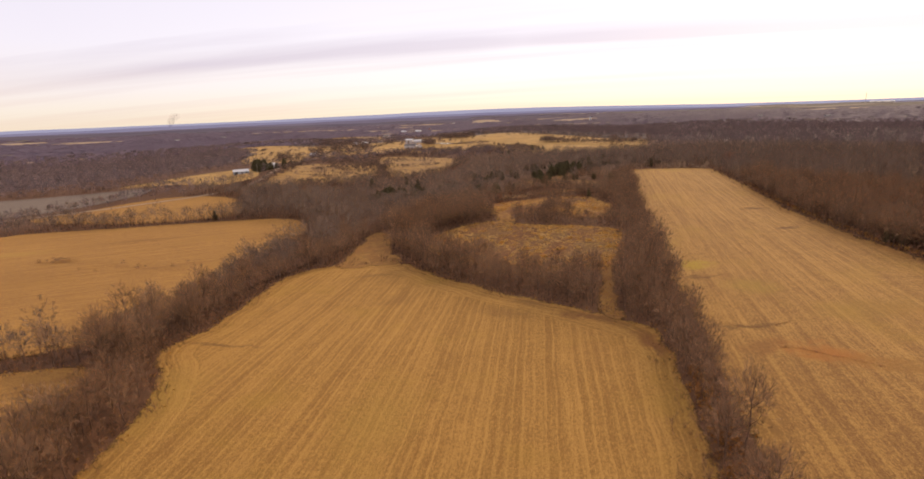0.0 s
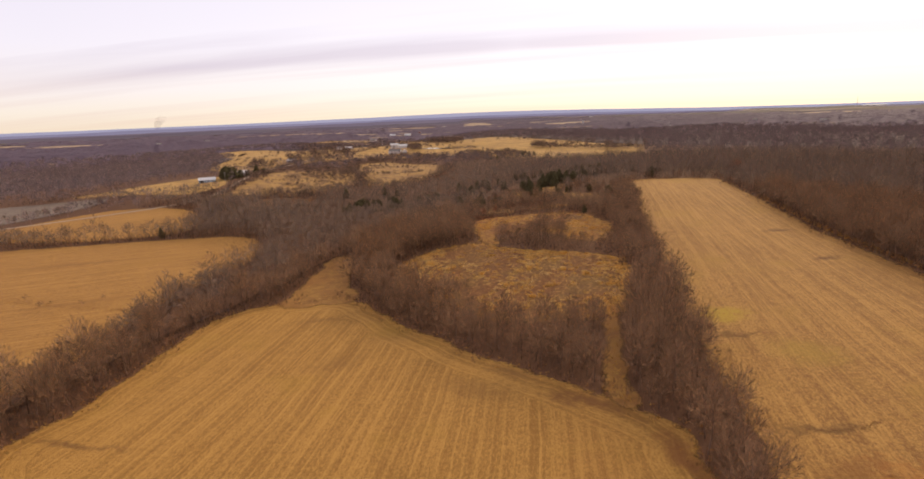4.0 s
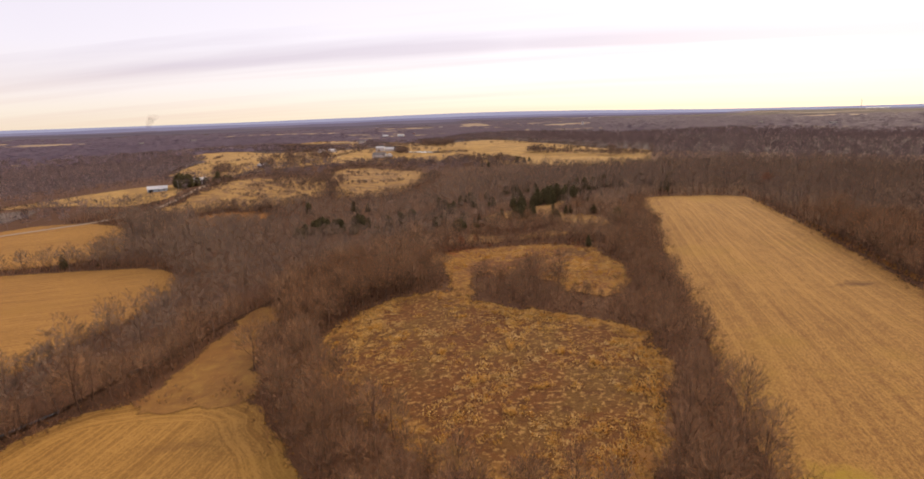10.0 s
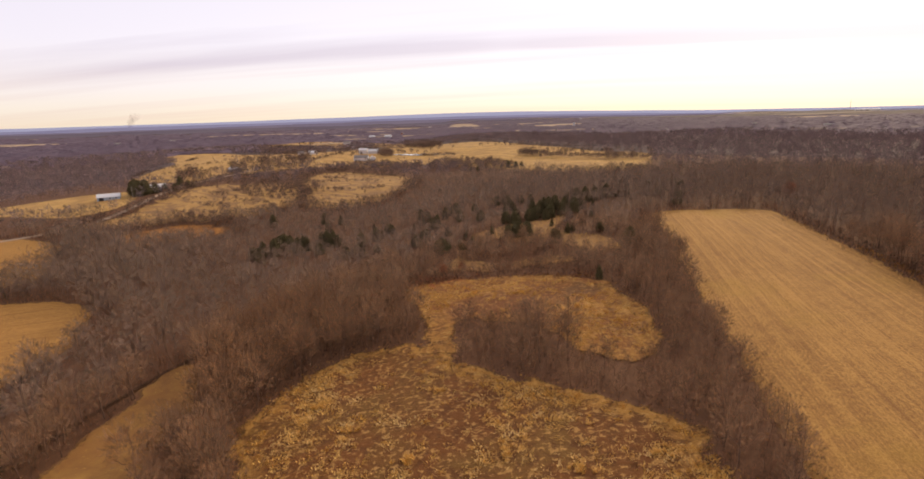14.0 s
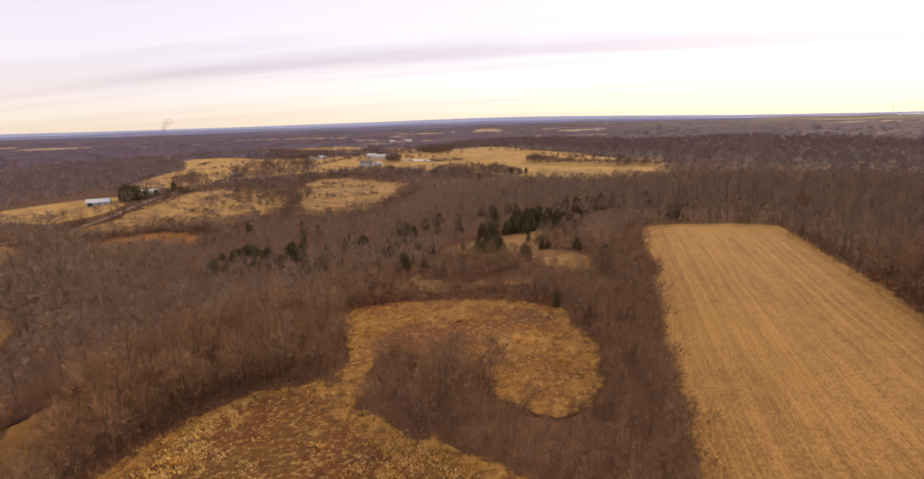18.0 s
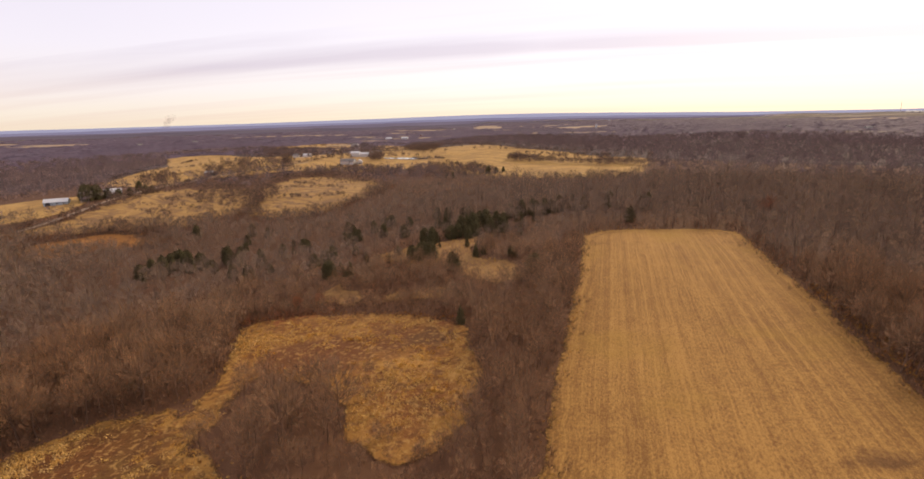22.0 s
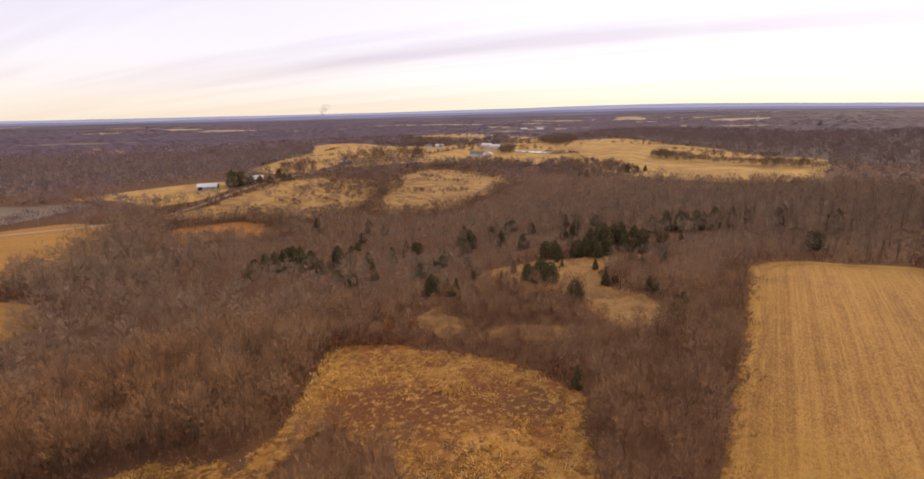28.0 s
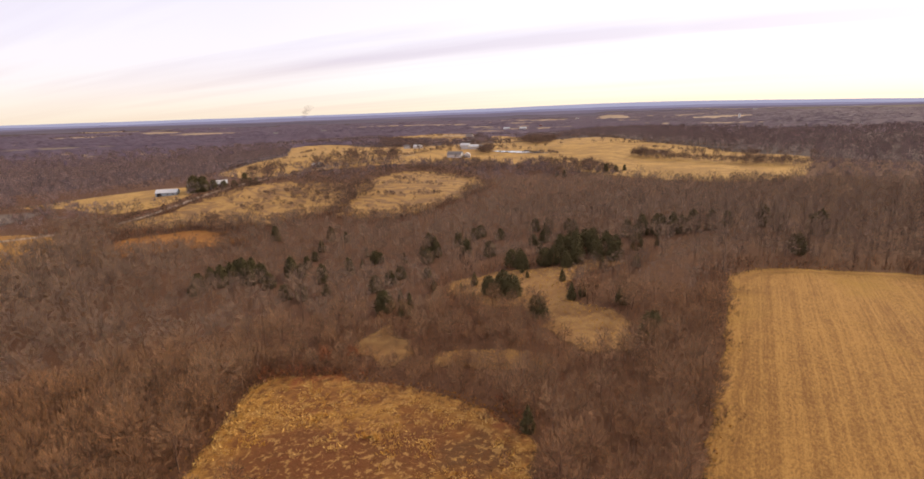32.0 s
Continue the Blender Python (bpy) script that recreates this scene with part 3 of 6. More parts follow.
def build_ground():
    radii = [0.0]
    step = 8.0
    while radii[-1] < 4750:
        radii.append(radii[-1] + step)
        if radii[-1] > 620:
            step *= 1.035
    radii = np.minimum(np.array(radii[1:]), 4760.0)
    n = 300
    ang = np.arange(n) * 2 * np.pi / n
    x = 40 + radii[:, None] * np.sin(ang)
    y = 150 + radii[:, None] * np.cos(ang)
    v = np.stack([x, y, ground_height(x, y)], -1).reshape(-1, 3)
    v = np.vstack([v, [[40, 150, float(ground_height(40.0, 150.0))]]])
    i = np.arange(len(radii) - 1)[:, None] * n + np.arange(n)
    j = np.arange(len(radii) - 1)[:, None] * n + (np.arange(n) + 1) % n
    quads = np.stack([i, i + n, j + n, j], -1).reshape(-1, 4)
    hub = len(v) - 1
    tris = np.stack([quads[:, [0, 2, 1]], quads[:, [0, 3, 2]]], 1).reshape(-1, 3)
    fan = np.stack([np.full(n, hub), (np.arange(n) + 1) % n, np.arange(n)], -1)
    ob = link_mesh("ground", v, np.vstack([tris, fan]), M["litter"], smooth=True)
    # ground past 680 m takes the colour with haze and shade in it
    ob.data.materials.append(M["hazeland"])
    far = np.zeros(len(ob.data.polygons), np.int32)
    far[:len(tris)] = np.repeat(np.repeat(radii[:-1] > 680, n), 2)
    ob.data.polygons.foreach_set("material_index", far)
    tagged(ob, "rolling woodland ground covered in brown leaf litter", "ground", kind="structure")


build_ground()


def rounded(poly, times=2):
    p = np.array(poly, float)
    for _ in range(times):
        q = np.roll(p, -1, 0)
        p = np.stack([0.75 * p + 0.25 * q, 0.25 * p + 0.75 * q], 1).reshape(-1, 2)
    return p


def inside(poly, x, y):
    hit = np.zeros(np.shape(x), bool)
    a, b = poly, np.roll(poly, -1, 0)
    for (x0, y0), (x1, y1) in zip(a, b):
        if y0 == y1:
            continue
        hit ^= ((y0 > y) != (y1 > y)) & (x < (x1 - x0) * (y - y0) / (y1 - y0) + x0)
    return hit


def rim_distance(poly, x, y):
    best = np.full(np.shape(x), 1e9)
    for (x0, y0), (x1, y1) in zip(poly, np.roll(poly, -1, 0)):
        dx, dy = x1 - x0, y1 - y0
        t = np.clip(((x - x0) * dx + (y - y0) * dy) / (dx * dx + dy * dy + 1e-9), 0, 1)
        best = np.minimum(best, np.hypot(x - x0 - t * dx, y - y0 - t * dy))
    return best


from mathutils.geometry import delaunay_2d_cdt

OPEN = []        # outlines of all open land, on which no wood stands


def field(name, poly, material, label, category, step=6.0, lift=0.25, ragged=0.8, times=2):
    """A piece of open land, laid over the ground."""
    p = rounded(poly, times)
    length = np.hypot(*(np.roll(p, -1, 0) - p).T)
    pts = []
    for a, b, l in zip(p, np.roll(p, -1, 0), length):
        for k in range(max(1, int(l / max(2.0, step * 0.5)))):
            pts.append(a + (b - a) * k / max(1, int(l / max(2.0, step * 0.5))))
    pts = np.array(pts)
    pts += np.array([[noise.noise((q[0] * 0.13, q[1] * 0.13, 5.0)), noise.noise((q[0] * 0.13, q[1] * 0.13, 9.0))] for q in pts]) * ragged * 2
    OPEN.append(pts)
    lo, hi = pts.min(0), pts.max(0)
    gx, gy = np.meshgrid(np.arange(lo[0], hi[0], step), np.arange(lo[1], hi[1], step))
    gx, gy = gx.ravel(), gy.ravel()
    keep = inside(pts, gx, gy)
    gx, gy = gx[keep], gy[keep]
    keep = rim_distance(pts, gx, gy) > step * 0.4
    allp = np.vstack([pts, np.stack([gx[keep], gy[keep]], -1)])
    n = len(pts)
    out = delaunay_2d_cdt([Vector(q) for q in allp], [(k, (k + 1) % n) for k in range(n)], [], 1, 1e-4)
    v2 = np.array([(q.x, q.y) for q in out[0]])
    v = np.column_stack([v2, ground_height(v2[:, 0], v2[:, 1]) + lift])
    ob = link_mesh(name, v, [tuple(f) for f in out[2]], material, edge=rim_distance(pts, v2[:, 0], v2[:, 1]), smooth=True)
    return tagged(ob, label, category, kind="structure")


field("crop_field", [(-60, -140), (-62, 40), (-70, 80), (-69, 93), (-74, 114), (-87, 131), (-80, 145), (-79, 180), (-78, 217), (-57, 226), (-33, 227),
                     (-18, 206), (-8, 190), (4, 176), (20, 158), (30, 148), (40, 138), (48, 126), (47, 116), (43, 98), (40, 80), (36, 60), (28, 20), (20, -40), (10, -140)],
      M["stubble_a"], "harvested crop field of straw-coloured stubble in curving rows", "field", step=5.0)
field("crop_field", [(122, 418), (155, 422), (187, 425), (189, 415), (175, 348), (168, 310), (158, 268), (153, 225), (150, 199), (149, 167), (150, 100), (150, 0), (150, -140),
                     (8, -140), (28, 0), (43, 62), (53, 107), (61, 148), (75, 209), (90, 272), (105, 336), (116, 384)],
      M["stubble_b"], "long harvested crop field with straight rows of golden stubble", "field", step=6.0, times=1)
field("grass_lane", [(-62, 219), (-57, 232), (-56, 265), (-58, 291), (-45, 291), (-39, 270), (-38, 250), (-31, 232), (-29, 219)], M["lane"], "narrow mown grass lane between bare woods", "grass lane", step=4.0, lift=0.33, ragged=2.2)
field("grass_lane", [(36, 138), (37.5, 150), (41.5, 166), (46, 180), (48.5, 191), (54, 191), (50.5, 179), (47, 165), (42.5, 149), (42, 133)], M["lane"], "short grassy gap leading to the rough meadow", "grass lane", step=2.0, lift=0.33, ragged=1.2)
field("rough_meadow", [(-23, 251), (-22, 267), (-13, 279), (-1, 289), (9, 292), (20, 283), (33, 267), (47, 256), (59, 248), (68, 240), (68, 222), (62, 203), (53, 181), (44, 178),
                       (32, 184), (16, 187), (8, 199), (-7, 218), (-20, 238)], M["rough"], "overgrown meadow of rusty weeds and pale grass tufts", "meadow", step=3.5, ragged=2.4)
field("rough_meadow", [(3, 342), (18, 344), (37, 339), (57, 332), (71, 325), (77, 308), (79, 293), (77, 276), (69, 263), (56, 268), (48, 292), (36, 298), (25, 306), (23.5, 294), (25, 278), (13, 282), (16, 294), (15, 308), (8, 327)],
      M["gold"], "small clearing of golden and rusty grass", "meadow", step=3.5, lift=0.3, ragged=1.6)
field("pasture", [(-352, 395), (-330, 425), (-294, 480), (-240, 480), (-202, 458), (-178, 416), (-165, 388), (-183, 371), (-213, 364), (-256, 367)], M["pasture"], "dry golden pasture on a low swell", "pasture", step=8.0)
field("pasture", [(-330, 345), (-249, 352), (-213, 354), (-170, 357), (-116, 356), (-92, 303), (-101, 270), (-108, 227), (-101, 187), (-102, 158), (-112, 138), (-140, 132), (-330, 140)],
      M["pasture"], "wide pasture of dry golden grass beside the wooded creek", "pasture", step=8.0)
field("pasture", [(-200, 122), (-124, 124), (-100, 126), (-93, 119), (-87, 97), (-92, 88), (-200, 78)], M["pasture"], "corner of a yellowish grass field behind brush", "pasture", step=6.0)
field("bare_field", [(-452, 509), (-326, 543), (-313, 516), (-320, 488), (-364, 410), (-600, 230), (-760, 330)], M["grey"], "flat pale grey harvested bottomland", "field", step=15.0)
field("pasture", [(-383, 548), (-341, 582), (-290, 604), (-250, 612), (-228, 590), (-221, 543), (-248, 519), (-311, 545)], M["pasture_far"], "smooth golden hayfield below the metal barn", "pasture", step=8.0)
field("scrub_grass", [(-232, 492), (-205, 520), (-206, 580), (-210, 640), (-150, 660), (-100, 640), (-92, 585), (-96, 555), (-104, 535), (-115, 512), (-165, 503)], M["scrubland"], "weedy tan grassland beside the gravel road", "grassland", step=5.0, ragged=6)
field("sedge_patch", [(-200, 450), (-169, 497), (-131, 502), (-100, 478), (-137, 462), (-156, 440)], M["rust"], "strip of bright rusty orange sedge grass", "grassland", step=4.0, ragged=5)
field("pasture", [(-90, 552), (-130, 690), (-112, 768), (-38, 718), (-6, 650), (-22, 585), (-36, 536), (-70, 541)], M["scrubland"], "golden hillside pasture ringed by bare trees", "pasture", step=5.0, ragged=5)
field("pasture", [(-309, 690), (-330, 800), (-350, 900), (-430, 1020), (-510, 1160), (-420, 1190), (-330, 1110), (-200, 1080), (-60, 1090), (57, 1060), (110, 960), (135, 905), (183, 870), (206, 820), (262, 808), (258, 774), (242, 732), (228, 690), (215, 664), (200, 652), (160, 642), (109, 655),
                  (58, 705), (20, 770), (-10, 790), (-60, 790), (-100, 800), (-150, 790), (-190, 740), (-222, 728), (-226, 664)], M["pasture_far"], "wide golden pastureland over the farm ridge", "pasture", step=12.0, times=1, ragged=3)
field("pasture", [(-405, 1341), (-348, 1560), (-226, 1540), (-166, 1210), (-254, 1258), (-344, 1231)], M["pasture_far"], "far golden pasture beyond the village", "pasture", step=25.0, lift=0.8)
for outline in ([(-1789, 1667), (-1861, 2064), (-1938, 2138), (-1970, 1806)], [(-2319, 2209), (-2168, 2313), (-2237, 2379), (-2395, 2273)], [(-1909, 2131), (-1425, 2008), (-1691, 2323), (-2005, 2224)],
                [(-1000, 1075), (-1010, 1095), (-876, 1058), (-813, 1010), (-830, 1000)], [(-823, 1082), (-840, 1100), (-761, 1103), (-682, 1062), (-767, 1068)],
                [(349, 2303), (610, 2460), (644, 2610), (402, 2718)], [(185, 1640), (223, 1623), (232, 1754), (196, 1755)], [(11, 2605), (185, 2178), (187, 2878), (22, 3193)]):
    field("far_field", outline, M["pale_far"], "distant pale winter field among woods", "field", step=40.0, lift=1.0, ragged=3, times=1)
field("glade", [(30, 404), (46, 421), (73, 419), (83, 431), (93, 425), (74, 408), (74, 391), (92, 374), (94, 354), (78, 354), (66, 380), (54, 381)], M["glade"], "pale broomsedge glade dotted with cedars", "meadow", step=3.0, ragged=2.5)
for outline in ([(19, 356), (29, 348), (41, 346), (41, 354), (34, 366), (22, 374)], [(46, 348), (60, 345), (76, 344), (74, 352), (60, 355), (47, 354)]):
    field("glade", outline, M["glade"], "strip of pale grass under bare saplings", "meadow", step=2.5, ragged=3.0)

field("pasture", [(-210, 1500), (-110, 1460), (-60, 1260), (-25, 1112), (-100, 1104)], M["pasture_far"], "far golden pasture behind the village", "pasture", step=25.0, lift=0.8)
field("pasture", [(-560, 1620), (-360, 1720), (-250, 1640), (-240, 1340), (-330, 1290)], M["pasture_far"], "far golden pasture on a low rise", "pasture", step=25.0, lift=1.0)

# gravel road past the barn
def road(name, line, width, material, label):
    c = np.array(line, float)
    for _ in range(3):
        c = np.vstack([c[:1], np.stack([0.75 * c[:-1] + 0.25 * c[1:], 0.25 * c[:-1] + 0.75 * c[1:]], 1).reshape(-1, 2), c[-1:]])
    d = np.gradient(c, axis=0)
    d /= np.linalg.norm(d, axis=1)[:, None]
    side = np.stack([d[:, 1], -d[:, 0]], -1)
    v = []
    for k in (-1, 0, 1):
        q = c + side * width * 0.5 * k
        v.append(np.column_stack([q, ground_height(q[:, 0], q[:, 1]) + (0.5 if k == 0 else 0.42)]))
    n = len(c)
    v = np.vstack(v)
    i = np.arange(n - 1)
    f = np.vstack([np.stack([i + o, i + 1 + o, i + 1 + n + o, i + n + o], -1) for o in (0, n)])
    OPEN.append(np.vstack([c + side * (width * 0.5 + 1.5), (c - side * (width * 0.5 + 1.5))[::-1]]))
    return tagged(link_mesh(name, v, f[:, ::-1], material, smooth=True), label, "road", kind="structure")


road("road", [(-520, 240), (-420, 330), (-363, 402), (-310, 440), (-265, 467), (-238, 482), (-217, 506), (-213, 542), (-215, 574), (-216, 623), (-222, 680), (-195, 790), (-150, 870)], 4.4, M["gravel"], "pale gravel country road curving up to the farm")

# far open fields between the woods
rng = np.random.default_rng(4)
for k in range(38):
    r = 1500 + 2700 * rng.random() ** 1.2
    az = radians(rng.uniform(-62, 48))
    cx, cy = 40 + r * math.sin(az), 150 + r * math.cos(az)
    a, b = rng.uniform(60, 200) * (1 + r / 3500), rng.uniform(14, 40) * (1 + r / 2600)
    turn = rng.uniform(-0.35, 0.35) - az
    ring = [(cx + a * math.cos(q) * math.cos(turn) - b * math.sin(q) * math.sin(turn), cy + a * math.cos(q) * math.sin(turn) + b * math.sin(q) * math.cos(turn))
            for q in np.arange(8) * math.pi / 4 + rng.uniform(-0.2, 0.2, 8)]
    field("far_field", ring, M["grey"] if rng.random() < 0.35 else M["pale_far"], "distant pale winter field among woods", "field", step=40.0, lift=1.2, ragged=4, times=1)

# tan fields on the slopes beyond the village
for k in range(20):
    r = 1280 + 1500 * rng.random()
    az = radians(rng.uniform(-16, 7))
    cx, cy = 40 + r * math.sin(az), 150 + r * math.cos(az)
    a, b = rng.uniform(40, 120), rng.uniform(30, 75)
    ring = [(cx + a * math.cos(q) * rng.uniform(0.7, 1.2), cy + b * math.sin(q) * rng.uniform(0.7, 1.2)) for q in np.arange(8) * math.pi / 4]
    field("far_field", ring, M["pale_far"], "distant tan winter field between bare woods", "field", step=30.0, lift=1.2, ragged=4, times=1)

# wooded ridges on the skyline, with distance haze glowing from their material
def skyline(name, r, foot, top, rough_a, rough_b, seed, material, label, lift=0.0):
    ang = np.linspace(radians(-100), radians(100), 401)
    crest = np.array([rough_a * noise.noise((a * 3.1, 0.3 + seed, 0)) + rough_b * noise.noise((a * 13, 2.3 + seed, 0)) for a in ang])
    deg = np.degrees(ang)
    crest = crest + lift * (1.7 * np.exp(-((deg - 1) / 17) ** 2) + np.clip(deg / 40, -0.8, 0.0) - 0.8 * np.clip((deg - 15) / 20, 0, 1))
    v = []
    for rr, zz in ((r, foot + 0 * crest), (r + 40, top + crest), (r + 100, top + 1 + crest), (r + 160, foot + 0 * crest)):
        v.append(np.stack([40 + rr * np.sin(ang), 150 + rr * np.cos(ang), zz], -1))
    i = np.arange(400)
    f = np.vstack([np.stack([i + o, i + 1 + o, i + 402 + o, i + 401 + o], -1) for o in (0, 401, 802)])
    tagged(link_mesh(name, np.vstack(v), f, material, smooth=True), label, "ridge", kind="structure")


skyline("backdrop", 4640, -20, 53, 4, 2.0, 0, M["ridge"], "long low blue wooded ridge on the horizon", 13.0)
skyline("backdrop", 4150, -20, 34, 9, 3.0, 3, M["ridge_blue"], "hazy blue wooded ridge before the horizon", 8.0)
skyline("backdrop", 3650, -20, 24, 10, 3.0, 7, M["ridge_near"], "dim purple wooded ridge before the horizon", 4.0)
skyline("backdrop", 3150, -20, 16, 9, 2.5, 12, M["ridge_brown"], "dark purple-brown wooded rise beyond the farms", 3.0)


# ---- where the evergreens stand: x, y, size ----
SLIM = [(76, 387, 1.0), (43, 404, 0.9), (72, 404, 0.8), (79, 390, 0.9), (84, 418, 0.9), (95, 418, 1.0), (40, 398, 0.6), (46, 391, 0.5), (60, 409, 0.5), (73, 323, 0.95), (22, 390, 0.9), (33, 392, 0.8), (30, 400, 0.9), (27, 385, 1.0), (58, 419, 1.0), (-179, 364, 1.35), (-163, 366, 0.5)]
BROAD = [(54, 392, 1.0), (58, 391, 1.1), (50, 395, 0.9), (54, 398, 1.0), (68, 374, 1.0), (96, 362, 1.05), (19, 384, 1.1), (17, 388, 0.8), (28, 378, 0.7), (64, 424, 1.0), (52, 425, 1.0), (90, 384, 0.7), (-12, 445, 0.9), (10, 420, 0.8), (-72, 407, 1.0), (-76, 411, 0.9), (-69, 401, 0.8)]
TALL = [(75, 430, 1.0), (74, 436, 1.1), (71, 433, 1.0), (80, 438, 1.15), (82, 428, 0.9), (77, 442, 1.0), (68, 440, 0.9), (93, 466, 0.9), (99, 470, 1.0), (105, 472, 1.0), (112, 476, 0.95), (120, 479, 1.05), (128, 483, 1.0), (135, 487, 0.9),
        (149, 441, 0.9), (156, 486, 0.8), (170, 483, 0.8), (149, 447, 0.7), (-66, 423, 1.0), (-60, 420, 0.9), (-55, 416, 1.0), (-62, 427, 0.9), (-52, 421, 0.9), (-43, 428, 1.0), (-47, 433, 0.8), (-40, 424, 0.9), (-47, 485, 0.7), (-51, 467, 0.7),
        (72, 420, 0.75), (67, 425, 0.83), (75, 424, 0.91), (85, 437, 0.99), (88, 427, 1.07), (105, 469, 0.75), (110, 469, 0.83), (115, 473, 0.91), (121, 481, 0.99), (151, 494, 1.07), (156, 521, 0.75), (165, 479, 0.99), (171, 488, 1.07), (96, 459, 0.75), (96, 441, 0.83), (-72, 414, 0.91), (-66, 419, 0.99), (-64, 424, 1.07), (-67, 434, 0.75), (-17, 430, 0.83), (-58, 489, 0.91), (-90, 486, 0.99), (-66, 413, 1.07), (-71, 428, 0.75)]
rng = np.random.default_rng(33)
for _ in range(46):
    a, q = rng.uniform(0, 6.28), math.sqrt(rng.random())
    (SLIM, BROAD, BROAD, BROAD, TALL)[rng.integers(5)].append((25 + 95 * q * math.cos(a), 445 + 42 * q * math.sin(a) + 24 * q * math.cos(a), rng.uniform(0.6, 1.0)))
NECK = [(20, 305, 6), (20, 300, 5.2), (20, 294, 5.2), (20, 288, 5.5)]      # grassy way between the two meadows
CLEAR = np.array(NECK + [(a, b, 0.9 + 1.1 * c) for spots, c in ((SLIM, 0.6), (BROAD, 1.0), (TALL, 1.0)) for a, b, _ in spots])


# ---- trees ----
def basis(d):
    d = d / np.linalg.norm(d)
    a = np.array((0, 0, 1.0)) if abs(d[2]) < 0.9 else np.array((1.0, 0, 0))
    s = np.cross(d, a)
    s /= np.linalg.norm(s)
    return d, s, np.cross(d, s)


class Sticks:
    """Gathers tapered tubes and blades as triangles."""

    def __init__(self):
        self.v, self.f = [], []

    def tube(self, p, q, r0, r1, sides):
        _, s, t = basis(q - p)
        n = len(self.v)
        for c, r in ((p, r0), (q, r1)):
            for k in range(sides):
                a = 2 * math.pi * k / sides
                self.v.append((*(c + (s * math.cos(a) + t * math.sin(a)) * r), 0.0))
        for k in range(sides):
            l = (k + 1) % sides
            self.f += [(n + k, n + l, n + sides + l), (n + k, n + sides + l, n + sides + k)]

    def blade(self, p, d, length, width, rng):
        d, s, t = basis(d)
        a = rng.uniform(0, 2 * math.pi)
        w = (s * math.cos(a) + t * math.sin(a)) * width * 0.5
        n = len(self.v)
        self.v += [(*(p - w), 0.0), (*(p + w), 0.0), (*(p + d * length), 0.0)]
        self.f.append((n, n + 1, n + 2))

    def flake(self, p, out, size, rng, tilt=0.28):
        """A small spray of twigs or needles that faces roughly outwards."""
        d, s, t = basis(out + rng.normal(0, tilt, 3))
        a = rng.uniform(0, 2 * math.pi)
        n = len(self.v)
        for k, r in ((0, 1.0), (1, 0.75), (2, 0.9)):
            b = a + k * 2.094 + rng.uniform(-0.4, 0.4)
            self.v.append((*(p + (s * math.cos(b) + t * math.sin(b)) * size * r), 1.0))
        self.f.append((n, n + 1, n + 2))

    def fan(self, p, d, length, width, rng):
        """A spray of fine twigs: narrow at its foot, or drawn to a point."""
        d, s, t = basis(d)
        a = rng.uniform(0, 2 * math.pi)
        w = (s * math.cos(a) + t * math.sin(a)) * width * 0.5
        n = len(self.v)
        if rng.random() < 0.5:
            corners = (p, p + d * length - w, p + d * length * 0.85 + w)
        else:
            corners = (p - w, p + w * 0.9 + d * 0.1 * length, p + d * length)
        self.v += [(*q, 1.0) for q in corners]
        self.f.append((n, n + 1, n + 2))

    def arrays(self):
        return np.array(self.v).reshape(-1, 4), np.array(self.f, np.int32).reshape(-1, 3)


